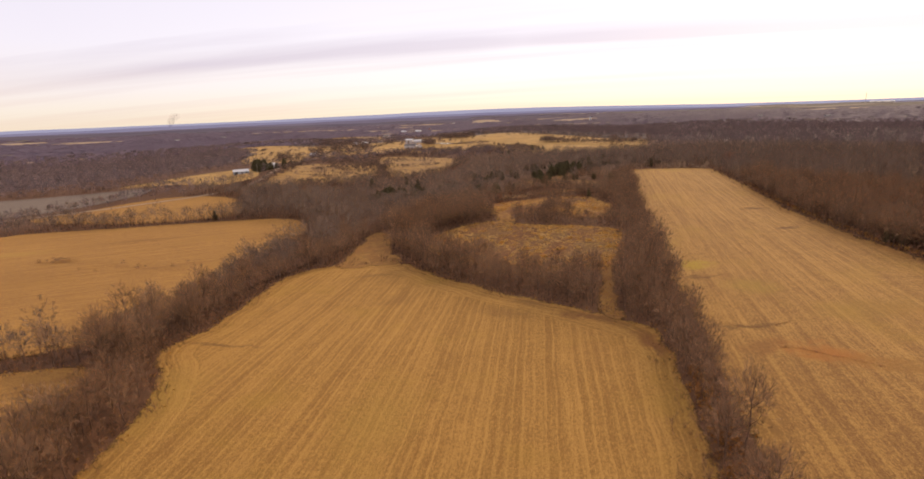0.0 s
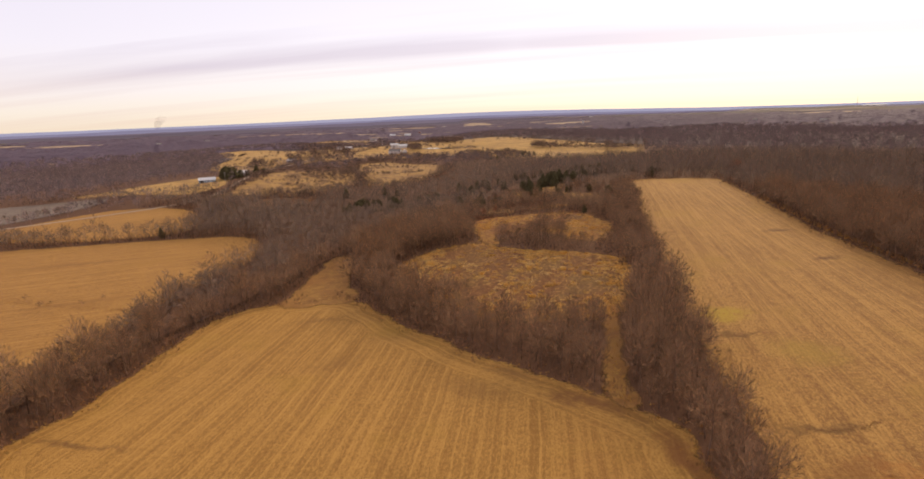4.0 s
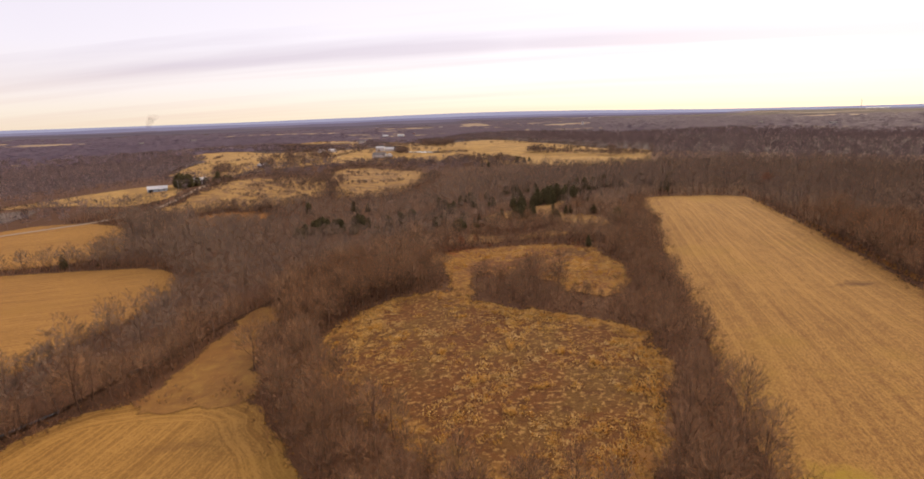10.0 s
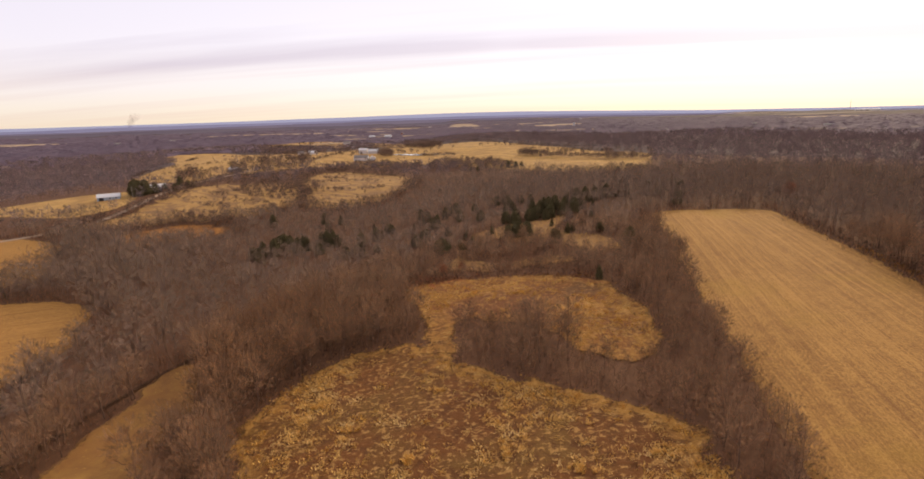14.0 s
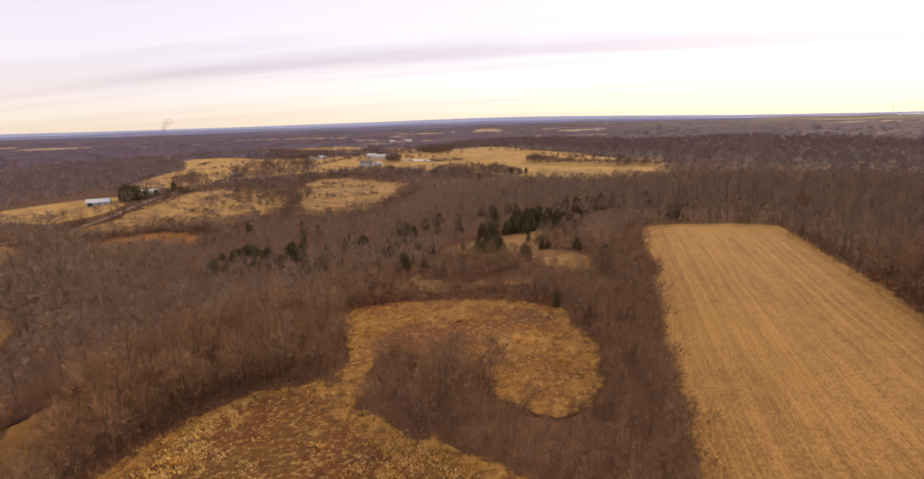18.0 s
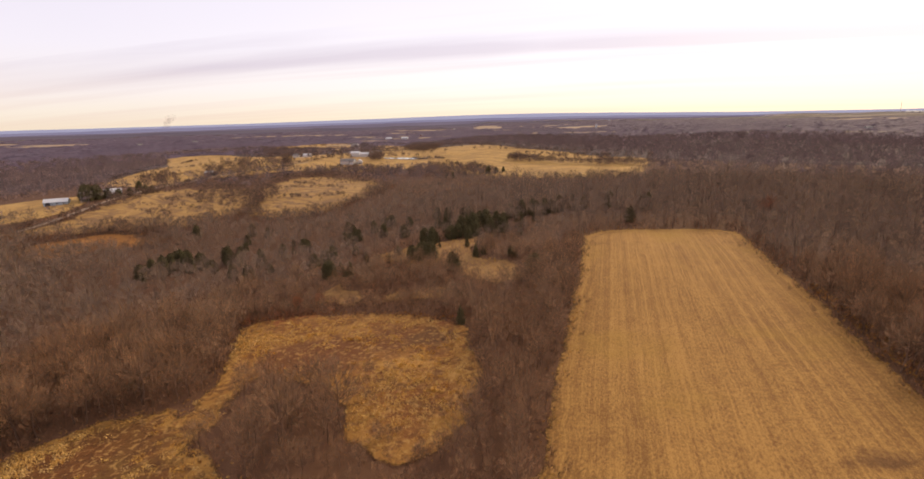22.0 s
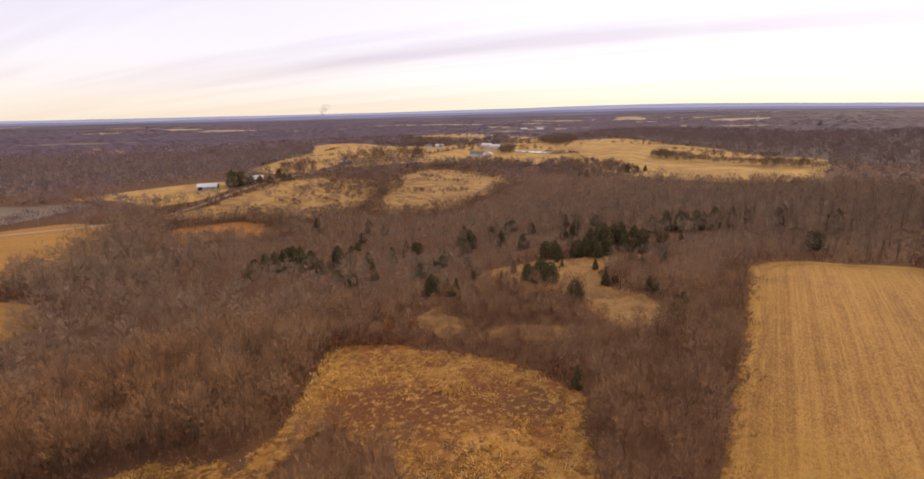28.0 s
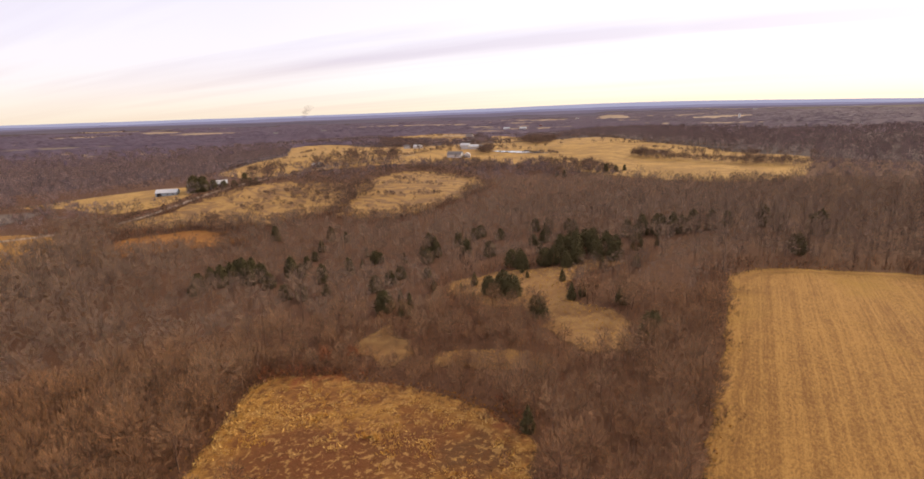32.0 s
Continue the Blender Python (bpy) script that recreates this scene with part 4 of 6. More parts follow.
def bare_tree(rng, height, limbs, twigs, fans, width, spread=0.27):
    """A leafless broadleaf tree: wood (trunk and rising limbs) and a soft crown of fine twigs."""
    wood, fine = Sticks(), Sticks()
    heart, size = np.array((0, 0, 0.60 * height)), np.array((spread, spread, 0.40)) * height
    p, r = np.zeros(3), height * 0.011 + 0.03
    line = [p]
    for k in range(3):
        q = p + np.array((rng.normal(0, 0.022), rng.normal(0, 0.022), 0.27)) * height
        wood.tube(p, q, r, r * 0.68, 4)
        p, r = q, r * 0.68
        line.append(p)
    for i in range(limbs):
        az, up = i * 2.4 + rng.uniform(-0.5, 0.5), rng.uniform(-0.1, 0.95)
        out = np.array((math.cos(az) * math.sqrt(1 - up * up), math.sin(az) * math.sqrt(1 - up * up), up))
        tip = heart + out * size * rng.uniform(0.8, 1.0)
        h = np.clip(tip[2] / height - rng.uniform(0.22, 0.4), 0.2, 0.76) / 0.27
        k = min(2, int(h))
        base = line[k] + (line[k + 1] - line[k]) * (h - k)
        bend = base + (tip - base) * 0.5 + np.array((out[0], out[1], 0)) * height * 0.035
        lr = height * 0.0048
        wood.tube(base, bend, lr, lr * 0.6, 3)
        wood.tube(bend, tip, lr * 0.6, lr * 0.2, 3)
        for _ in range(2):
            b = bend + (tip - bend) * rng.uniform(-0.4, 0.7)
            wood.blade(b, out * 0.5 + rng.normal(0, 0.4, 3) + np.array((0, 0, 0.75)), height * rng.uniform(0.1, 0.2), width * 1.4, rng)
    for i in range(twigs + fans):
        az, up = rng.uniform(0, 2 * math.pi), rng.uniform(-0.8, 1.0)
        out = np.array((math.cos(az) * math.sqrt(1 - up * up), math.sin(az) * math.sqrt(1 - up * up), up))
        at = heart + out * size * rng.uniform(0.3, 0.9)
        grow = out * 0.55 + rng.normal(0, 0.32, 3) + np.array((0, 0, 0.7))
        if i < twigs:
            fine.blade(at, grow, height * 0.12 * rng.uniform(0.7, 1.4), width, rng)
        else:
            fine.fan(at, grow, height * 0.11 * rng.uniform(0.7, 1.3), height * 0.045 * rng.uniform(0.6, 1.3), rng)
    return wood.arrays(), fine.arrays()


def round_tree(rng, height, fans, size, spread=0.27, flat=0.39, limbs=4, twigs=0):
    """A tree as seen from some way off: stem, limbs, and a broken dome of twig sprays."""
    s = Sticks()
    heart, rad = np.array((0, 0, 0.56 * height)), np.array((spread, spread, flat)) * height
    lobes = [rng.normal(0, 0.4, 3) for _ in range(4)]
    s.tube(np.zeros(3), np.array((0, 0, height * 0.7)), height * 0.016, height * 0.006, 3)
    for i in range(limbs + twigs):
        az, up = i * 2.4 + rng.uniform(-0.5, 0.5), rng.uniform(-0.1, 0.95)
        out = np.array((math.cos(az) * math.sqrt(1 - up * up), math.sin(az) * math.sqrt(1 - up * up), up))
        tip = heart + out * rad * rng.uniform(0.95, 1.2)
        base = np.array((0, 0, height * rng.uniform(0.2, 0.5))) if i < limbs else heart + out * rad * 0.6
        s.blade(base, tip - base, np.linalg.norm(tip - base), height * 0.013, rng)
    for i in range(fans):
        az, up = rng.uniform(0, 2 * math.pi), rng.uniform(-0.85, 1.0)
        out = np.array((math.cos(az) * math.sqrt(1 - up * up), math.sin(az) * math.sqrt(1 - up * up), up))
        bulge = 0.82 + 0.18 * max(float(out @ q) for q in lobes)
        grow = out * 0.6 + rng.normal(0, 0.35, 3) + np.array((0, 0, 0.6))
        s.fan(heart + out * rad * bulge * rng.uniform(0.35, 0.9), grow, size * rng.uniform(0.7, 1.3), size * 0.5 * rng.uniform(0.7, 1.3), rng)
    return s.arrays()


def canopy(rng, height, radius):
    """A clump of woods seen from very far: one lumpy dome of crowns."""
    s = Sticks()
    rings = []
    for f, z, n in ((1.0, 0.15, 8), (0.72, 0.72, 8), (0.34, 0.98, 5)):
        ring = []
        for k in range(n):
            a = 2 * math.pi * (k + rng.uniform(-0.3, 0.3)) / n
            q = radius * f * rng.uniform(0.82, 1.15)
            ring.append(len(s.v))
            s.v.append((q * math.cos(a), q * math.sin(a), height * z * rng.uniform(0.85, 1.12) - 0.2, 0.0))
        rings.append(ring)
    for lo, hi in zip(rings, rings[1:]):
        for k in range(len(lo)):
            u = hi[k * len(hi) // len(lo)]
            w = hi[((k + 1) % len(lo)) * len(hi) // len(lo)]
            s.f.append((lo[k], lo[(k + 1) % len(lo)], u))
            if u != w:
                s.f.append((lo[(k + 1) % len(lo)], w, u))
    top = rings[-1]
    s.f += [(top[0], top[k], top[k + 1]) for k in range(1, len(top) - 1)]
    return s.arrays()


def thicket(rng, height, stems, twigs, width, sprays=6):
    """A low bush of upright stems and twigs."""
    s = Sticks()
    for _ in range(stems):
        b = np.array((*rng.normal(0, 0.35 * height, 2), 0))
        d = np.array((*rng.normal(0, 0.35, 2), 1.0))
        ln = height * rng.uniform(0.6, 1.1)
        s.blade(b, d, ln, width * 2, rng)
        for _ in range(twigs):
            s.blade(b + d * ln * rng.uniform(0.2, 0.8), d + rng.normal(0, 0.6, 3), ln * rng.uniform(0.25, 0.5), width, rng)
    for _ in range(sprays):
        at = np.array((*rng.normal(0, 0.3 * height, 2), height * rng.uniform(0.05, 0.6)))
        s.fan(at, np.array((*rng.normal(0, 0.4, 2), 1.0)), height * rng.uniform(0.35, 0.6), height * rng.uniform(0.2, 0.34), rng)
    return s.arrays()


def stature(x, y):
    """Young growth round the old field and in the cedar wood stays lower."""
    low = 0.42 * np.exp(-((x - 52) / 42) ** 2 - ((y - 372) / 34) ** 2) + 0.3 * np.exp(-((x - 30) / 90) ** 2 - ((y - 440) / 34) ** 2) + 0.3 * np.exp(-((x + 55) / 30) ** 2 - ((y - 405) / 30) ** 2)
    low = low + 0.42 * np.exp(-((x - 36) / 24) ** 2 - ((y - 278) / 20) ** 2) + 0.4 * np.exp(-((x + 150) / 70) ** 2 - ((y - 462) / 24) ** 2) + 0.42 * np.exp(-((x - 10) / 260) ** 2 - ((y - 630) / 65) ** 2)
    low = low + 0.3 * np.exp(-((x - 62) / 16) ** 2 - ((y - 262) / 16) ** 2) + 0.4 * np.exp(-((x + 55) / 85) ** 2 - ((y - 535) / 45) ** 2) - 0.4 * np.exp(-((x + 118) / 34) ** 2 - ((y - 368) / 34) ** 2) - 0.65 * np.exp(-((x + 155) / 24) ** 2 - ((y - 412) / 30) ** 2)
    low = low + 0.5 * np.exp(-((x - 61) / 11) ** 2 - ((y - 263) / 9) ** 2) + 0.5 * np.exp(-((x - 20) / 7) ** 2 - ((y - 294) / 12) ** 2)
    low = low + 0.5 * np.exp(-((x + 86) / 9) ** 2 - ((y - 106) / 12) ** 2) + 0.28 * np.exp(-((x - 22) / 26) ** 2 - ((y - 176) / 14) ** 2)
    low = low + 0.4 * np.exp(-((x - 50) / 34) ** 2 - ((y - 344) / 12) ** 2)
    low = low + 0.35 * np.exp(-((x - 28) / 7) ** 2 - ((y - 281) / 8) ** 2) - 0.45 * np.exp(-((x - 46) / 12) ** 2 - ((y - 274) / 12) ** 2)
    low = low + 0.45 * np.exp(-((x - 106) / 14) ** 2 - ((y - 395) / 36) ** 2) + 0.28 * np.exp(-((x - 86) / 12) ** 2 - ((y - 315) / 45) ** 2)
    low = low + 0.3 * np.exp(-((x - 76 - 0.235 * (y - 235)) / 9) ** 2 - ((y - 235) / 40) ** 2)
    low = low + 0.35 * np.exp(-((x - 17) / 18) ** 2 - ((y - 350) / 9) ** 2)
    return 1.0 - np.minimum(low, 0.64)


def joined(protos, xs, ys, rng, lo=0.75, hi=1.25, sink=0.15, hue=None, aged=True):
    """Many copies of the prototypes as one set of corners, triangles and tints."""
    vs, fs, ts, n = [], [], [], 0
    which = rng.integers(0, len(protos), len(xs))
    turn, size, tint = rng.uniform(0, 2 * math.pi, len(xs)), rng.uniform(lo, hi, len(xs)) * (stature(xs, ys) if aged else 1.0), np.clip(rng.normal(0.5, 0.22, len(xs)), 0, 1)
    wide = rng.uniform(0.85, 1.2, len(xs))
    if hue is not None:
        tint = hue
    zs = ground_height(xs, ys) - sink
    for k, (pv, pf) in enumerate(protos):
        idx = np.nonzero(which == k)[0]
        if not len(idx):
            continue
        c, s = np.cos(turn[idx]), np.sin(turn[idx])
        sc, w = size[idx], size[idx] * wide[idx]
        x = (pv[None, :, 0] * c[:, None] - pv[None, :, 1] * s[:, None]) * w[:, None] + xs[idx][:, None]
        y = (pv[None, :, 0] * s[:, None] + pv[None, :, 1] * c[:, None]) * w[:, None] + ys[idx][:, None]
        z = pv[None, :, 2] * sc[:, None] + zs[idx][:, None]
        vs.append(np.stack([x, y, z, np.broadcast_to(pv[None, :, 3], x.shape)], -1).reshape(-1, 4))
        fs.append((pf[None] + (np.arange(len(idx)) * len(pv))[:, None, None] + n).reshape(-1, 3))
        ts.append(np.repeat(tint[idx], len(pv)))
        n += len(idx) * len(pv)
    return np.vstack(vs), np.vstack(fs), np.concatenate(ts)


def merged(a, b):
    return np.vstack([a[0], b[0]]), np.vstack([a[1], b[1] + len(a[0])])


def open_land(x, y, margin=0.0):
    hit = np.zeros(np.shape(x), bool)
    for p in OPEN:
        lo, hi = p.min(0) - margin, p.max(0) + margin
        k = np.nonzero((x > lo[0]) & (x < hi[0]) & (y > lo[1]) & (y < hi[1]))[0]
        if len(k):
            h = inside(p, x[k], y[k])
            if margin:
                h |= rim_distance(p, x[k], y[k]) < margin
            hit[k] |= h
    for a, b, r in CLEAR:
        hit |= (x - a) ** 2 + (y - b) ** 2 < r * r
    return hit


def scatter(step, keep, box, rng, margin=0.0):
    gx, gy = np.meshgrid(np.arange(box[0], box[1], step), np.arange(box[2], box[3], step))
    gx = (gx + rng.uniform(-0.5, 0.5, gx.shape) * step * 0.95).ravel()
    gy = (gy + rng.uniform(-0.5, 0.5, gy.shape) * step * 0.95).ravel()
    k = keep(gx, gy)
    gx, gy = gx[k], gy[k]
    k = ~open_land(gx, gy, margin)
    return gx[k], gy[k]


def from_line(x, y):
    """Distance from the middle line of the valley, from (0, 0) to (85, 245)."""
    t = np.clip((x * 85 + y * 245) / (85 ** 2 + 245 ** 2), 0, 1)
    return np.hypot(x - 85 * t, y - 245 * t)


def bearing(x, y):
    return np.degrees(np.arctan2(x - 30, y + 60))


rng = np.random.default_rng(11)
near_protos = [bare_tree(rng, h, 7, 70, 270, 0.05, sp) for h, sp in ((10, 0.33), (11.5, 0.31), (13, 0.28), (11, 0.32), (14, 0.26), (8.5, 0.36))]
mid_protos = [round_tree(rng, h, 84, 1.8, spread=sp, twigs=4) for h, sp in ((13, 0.32), (15, 0.29), (11.5, 0.36), (16.5, 0.27), (10, 0.40))]
farm_protos = [round_tree(rng, h, 60, 2.0, spread=sp, limbs=5) for h, sp in ((10, 0.36), (11.5, 0.33), (9, 0.42))]
far_protos = [round_tree(rng, h, 28, 2.9, spread=0.46, limbs=1) for h in (9, 10.5, 8)]
vfar_protos = [canopy(rng, h, 17.0) for h in (4.2, 5.2, 3.4)]
horizon_protos = [canopy(rng, h, 34.0) for h in (5, 6.5, 4)]
bush_protos = [thicket(rng, h, 3, 2, 0.07, 7) for h in (1.8, 2.8, 4.2)]
woody = np.vectorize(lambda a, b: noise.noise((a * 0.021, b * 0.021, 3.0)) + 0.5 * noise.noise((a * 0.07, b * 0.07, 8.0)))


def wood_hue(x, y, spread=0.22):
    """Tree tint: drifts over the land, higher past y 320, darker east of x 120."""
    return np.clip(0.44 + 0.28 * (y > 320) - 0.4 * np.clip((x - 120) / 80, 0, 1) + 0.45 * woody(x, y) + rng.normal(0, spread, len(x)), 0, 1)


ZONES = (("hedgerow", "dense hedgerow of bare brown trees between the crop fields", lambda x, y: (x > 0) & (y < 300)),
         ("creek_woods", "bare grey-brown woods along a creek", lambda x, y: (x <= 0) & (y < 330)),
         ("woods", "leafless brown hardwood woods in winter", lambda x, y: ((x > 0) & (y >= 300)) | ((x <= 0) & (y >= 330))))

x, y = scatter(4.3, lambda x, y: (from_line(x, y) < 145) & (y > 20), (-260, 320, -60, 480), rng, 0.5)
d = from_line(x, y)
order = np.argsort(d)
single = order[:300]
rest = order[300:]
thing_rng = np.random.default_rng(21)
protos = []
for (wv, wf), (tv, tf) in near_protos:
    root = new("bare_tree")
    tagged(root, "leafless deciduous tree with fine brown twigs", "tree", "trees of the hedgerow and copse")
    link_mesh("trunk", wv, wf, M["bark"], tint=np.full(len(wv), 0.5), parent=root)
    link_mesh("crown", tv, tf, M["twig"], tint=np.full(len(tv), 0.45), parent=root)
    protos.append(root)
for n, i in enumerate(single):
    s = thing_rng.uniform(0.75, 1.2) * float(stature(x[i], y[i]))
    m = Matrix.LocRotScale((x[i], y[i], float(ground_height(x[i], y[i])) - 0.15), Euler((0, 0, thing_rng.uniform(0, 6.28))), (s, s, s))
    if n < len(protos):
        protos[n].matrix_basis = m
    else:
        ob = copy_thing(protos[n % len(protos)], m)
        ob.matrix_basis = m
wood_set, twig_set = [p[0] for p in near_protos], [p[1] for p in near_protos]
for name, label, rule in ZONES:
    k = rest[rule(x[rest], y[rest])]
    root = new(name)
    tagged(root, label, "woods", kind="stuff")
    seed, hue = int(rng.integers(1e6)), wood_hue(x[k], y[k])
    v, f, t = joined(wood_set, x[k], y[k], np.random.default_rng(seed), hue=hue)
    link_mesh("trunks", v, f, M["bark"], tint=t, parent=root)
    v, f, t = joined(twig_set, x[k], y[k], np.random.default_rng(seed), hue=hue)
    link_mesh("crowns", v, f, M["twig"], tint=t, parent=root)
x, y = scatter(2.5, lambda x, y: (from_line(x, y) < 145) & (y > 20), (-260, 320, -60, 480), rng, 0.0)
clump = inside(np.array([(8, 290), (24, 302), (47, 292), (57, 270), (68, 262), (66, 250), (47, 258), (33, 269), (20, 285)]), x, y)
k = ~clump | (rng.random(len(x)) < 0.35)
x, y, clump = x[k], y[k], clump[k]
v, f, t = joined(bush_protos, x, y, rng, 0.75, 1.25, hue=np.clip(rng.normal(0.4, 0.2, len(x)) + 0.2 * clump, 0, 1), aged=False)
tagged(link_mesh("underbrush", v, f, M["brush"], tint=t), "tangled reddish-brown underbrush below bare trees", "brush", kind="stuff")


def wedge(lo, hi, left=-66, right=56):
    return lambda x, y: (from_line(x, y) >= lo) & (from_line(x, y) < hi) & (bearing(x, y) > left) & (bearing(x, y) < right)


for name, label, protos_here, step, lo, hi, mat, sizes in (
        ("woods", "leafless brown hardwood woods in winter", mid_protos, 6.1, 145, 420, "midwood", (0.6, 1.15)),
        ("woods", "distant leafless woods rolling over low hills", far_protos, 11.0, 420, 1350, "farwood", (0.75, 1.25)),
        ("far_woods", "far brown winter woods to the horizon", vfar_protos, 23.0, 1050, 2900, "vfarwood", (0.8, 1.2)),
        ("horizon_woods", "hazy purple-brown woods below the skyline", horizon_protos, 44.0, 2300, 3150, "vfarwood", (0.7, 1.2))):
    x, y = scatter(step, wedge(lo, hi), (-4500, 4200, -60, 4800) if hi > 1200 else (-1300, 1400, -60, 1500), rng, 0.5)
    if hi > 1200:
        k = rng.random(len(x)) < np.clip((hi - from_line(x, y)) / (200 if hi > 3000 else 1000 if hi > 2000 else 300), 0, 1)
        x, y = x[k], y[k]
    v, f, t = joined(protos_here, x, y, rng, *sizes, hue=wood_hue(x, y, 0.18 if hi < 500 else 0.1))
    tagged(link_mesh(name, v, f, M[mat], tint=t), label, "woods", kind="stuff")
x, y = scatter(11.0, lambda x, y: (y < 24) & (np.abs(x - 40) < 420), (-380, 460, -190, 24), rng, 1.0)
v, f, t = joined(far_protos, x, y, rng, 0.9, 1.4, hue=wood_hue(x, y))
tagged(link_mesh("woods", v, f, M["twig"], tint=t), "leafless woods behind the crop fields", "woods", kind="stuff")
x, y = scatter(2.7, wedge(145, 420), (-500, 600, -60, 800), rng, 0.0)
k = open_land(x, y, 8.0)
low_protos = [thicket(rng, h, 3, 1, 0.12, 7) for h in (2.2, 3.4, 4.8)]
v, f, t = joined(low_protos, x[k], y[k], rng, 0.7, 1.4, aged=False)
tagged(link_mesh("underbrush", v, f, M["brush"], tint=t), "low brown brush along the woodland edges", "brush", kind="stuff")


# ---- cedars and pines ----
def cedar(rng, height, width, levels, around, flake, taper=0.6):
    """A dense evergreen: trunk, and a crown of many drooping sprays."""
    trunk, crown = Sticks(), Sticks()
    trunk.tube(np.zeros(3), np.array((0, 0, height * 0.85)), height * 0.022, height * 0.006, 5)
    for i in range(levels):
        f = i / (levels - 1)
        z = height * (0.06 + 0.9 * f)
        r = width * 0.5 * (1 - f) ** taper * (0.75 + 0.25 * min(1, f * 6)) + 0.06
        for j in range(max(5, int(around * (1 - 0.7 * f)))):
            a = rng.uniform(0, 2 * math.pi)
            d = np.array((math.cos(a), math.sin(a), rng.uniform(-0.15, 0.75)))
            q = r * rng.uniform(0.55, 1.0)
            at = np.array((d[0] * q, d[1] * q, z + rng.normal(0, 0.03 * height)))
            if j % 4:
                crown.flake(at, d + np.array((0, 0, 0.3)), flake * rng.uniform(0.6, 1.2), rng)
            else:
                crown.blade(at * np.array((0.6, 0.6, 1)), d + rng.normal(0, 0.3, 3), r * 0.6 + 0.3, flake * 0.6, rng)
    return trunk.arrays(), crown.arrays()


def place(kind, m):
    ob = copy_thing(kind, m)
    ob.matrix_basis = m
    return ob


def standing(px, py, s=1.0, turn=0.0, sink=0.1):
    return Matrix.LocRotScale((px, py, float(ground_height(px, py)) - sink), Euler((0, 0, turn)), (s, s, s))


def evergreen_kind(label, category, group, height, width, levels, around, flake, at, taper=0.6):
    root = tagged(new("cedar_tree" if category == "cedar" else "pine_tree"), label, category, group)
    (tv, tf), (cv, cf) = cedar(rng, height, width, levels, around, flake, taper)
    link_mesh("trunk", tv, tf, M["bark"], tint=np.full(len(tv), 0.4), parent=root)
    link_mesh("crown", cv, cf, M["needle"], parent=root)
    root.matrix_basis = standing(*at)
    return root


rng = np.random.default_rng(33)
GLADE = "cedars of the old field"
slim = evergreen_kind("slim dark green eastern cedar in dry grass", "cedar", GLADE, 5.4, 3.2, 17, 80, 0.28, (76, 387))
broad = evergreen_kind("broad dark green cedar at the wood's edge", "cedar", GLADE, 6.6, 6.6, 20, 110, 0.4, (54, 392), 0.32)
tall = evergreen_kind("tall dense dark green cedar among bare trees", "cedar", GLADE, 8.8, 6.4, 20, 110, 0.45, (75, 430), 0.38)
for kind, spots in ((slim, SLIM), (broad, BROAD), (tall, TALL)):
    for px, py, s in spots[1:]:
        place(kind, standing(px, py, s, rng.uniform(0, 6.28)))
for px, py, s in ((82, 694, 0.9), (76, 701, 0.6), (90, 697, 0.75), (68, 712, 0.5), (97, 706, 0.6), (50, 677, 0.7), (43, 684, 0.5), (60, 703, 0.55)):
    place(tall, standing(px, py, s, rng.uniform(0, 6.28)))

for px, py, s in ((155, 193, 0.8), (158, 190, 0.95), (161.5, 188, 0.9), (165, 186, 1.0), (160, 193, 0.8)):
    place(broad, standing(px, py, s, rng.uniform(0, 6.28)))

# farm evergreens beside the barn
FARM = "evergreens round the farm"
pine = evergreen_kind("large dark green pine beside the metal barn", "pine", FARM, 13.5, 13.0, 20, 110, 0.8, (-234, 590), 0.28)
pine.matrix_basis = standing(-234, 590)
for px, py, s in ((-229, 594, 0.9), (-224, 600, 0.6), (-239, 595, 0.85), (-231, 586, 0.8), (-219, 606, 0.5), (-213, 611, 0.48), (-209, 626, 0.5), (-206, 630, 0.42)):
    place(pine, standing(px, py, s, rng.uniform(0, 6.28)))
place(tall, standing(-220, 634, 1.1))

# ---- buildings ----
def box_mesh(bm, size, at):
    g = bmesh.ops.create_cube(bm, size=1.0)
    bmesh.ops.scale(bm, vec=size, verts=g["verts"])
    bmesh.ops.translate(bm, vec=at, verts=g["verts"])


def part(name, bm, material, parent, label=""):
    me = bpy.data.meshes.new(name)
    bm.to_mesh(me)
    bm.free()
    me.materials.append(material)
    ob = new(name, me)
    ob.parent = parent
    if label:
        ob["label"] = label
    return ob


def gable_walls(w, l, h, rise):
    bm = bmesh.new()
    pts = [(-w / 2, 0), (w / 2, 0), (w / 2, h), (0, h + rise), (-w / 2, h)]
    a = [bm.verts.new((px, -l / 2, pz)) for px, pz in pts]
    b = [bm.verts.new((px, l / 2, pz)) for px, pz in pts]
    bm.faces.new(a)
    bm.faces.new(b[::-1])
    for k in range(5):
        bm.faces.new((a[(k + 1) % 5], a[k], b[k], b[(k + 1) % 5]))
    bmesh.ops.recalc_face_normals(bm, faces=bm.faces)
    return bm


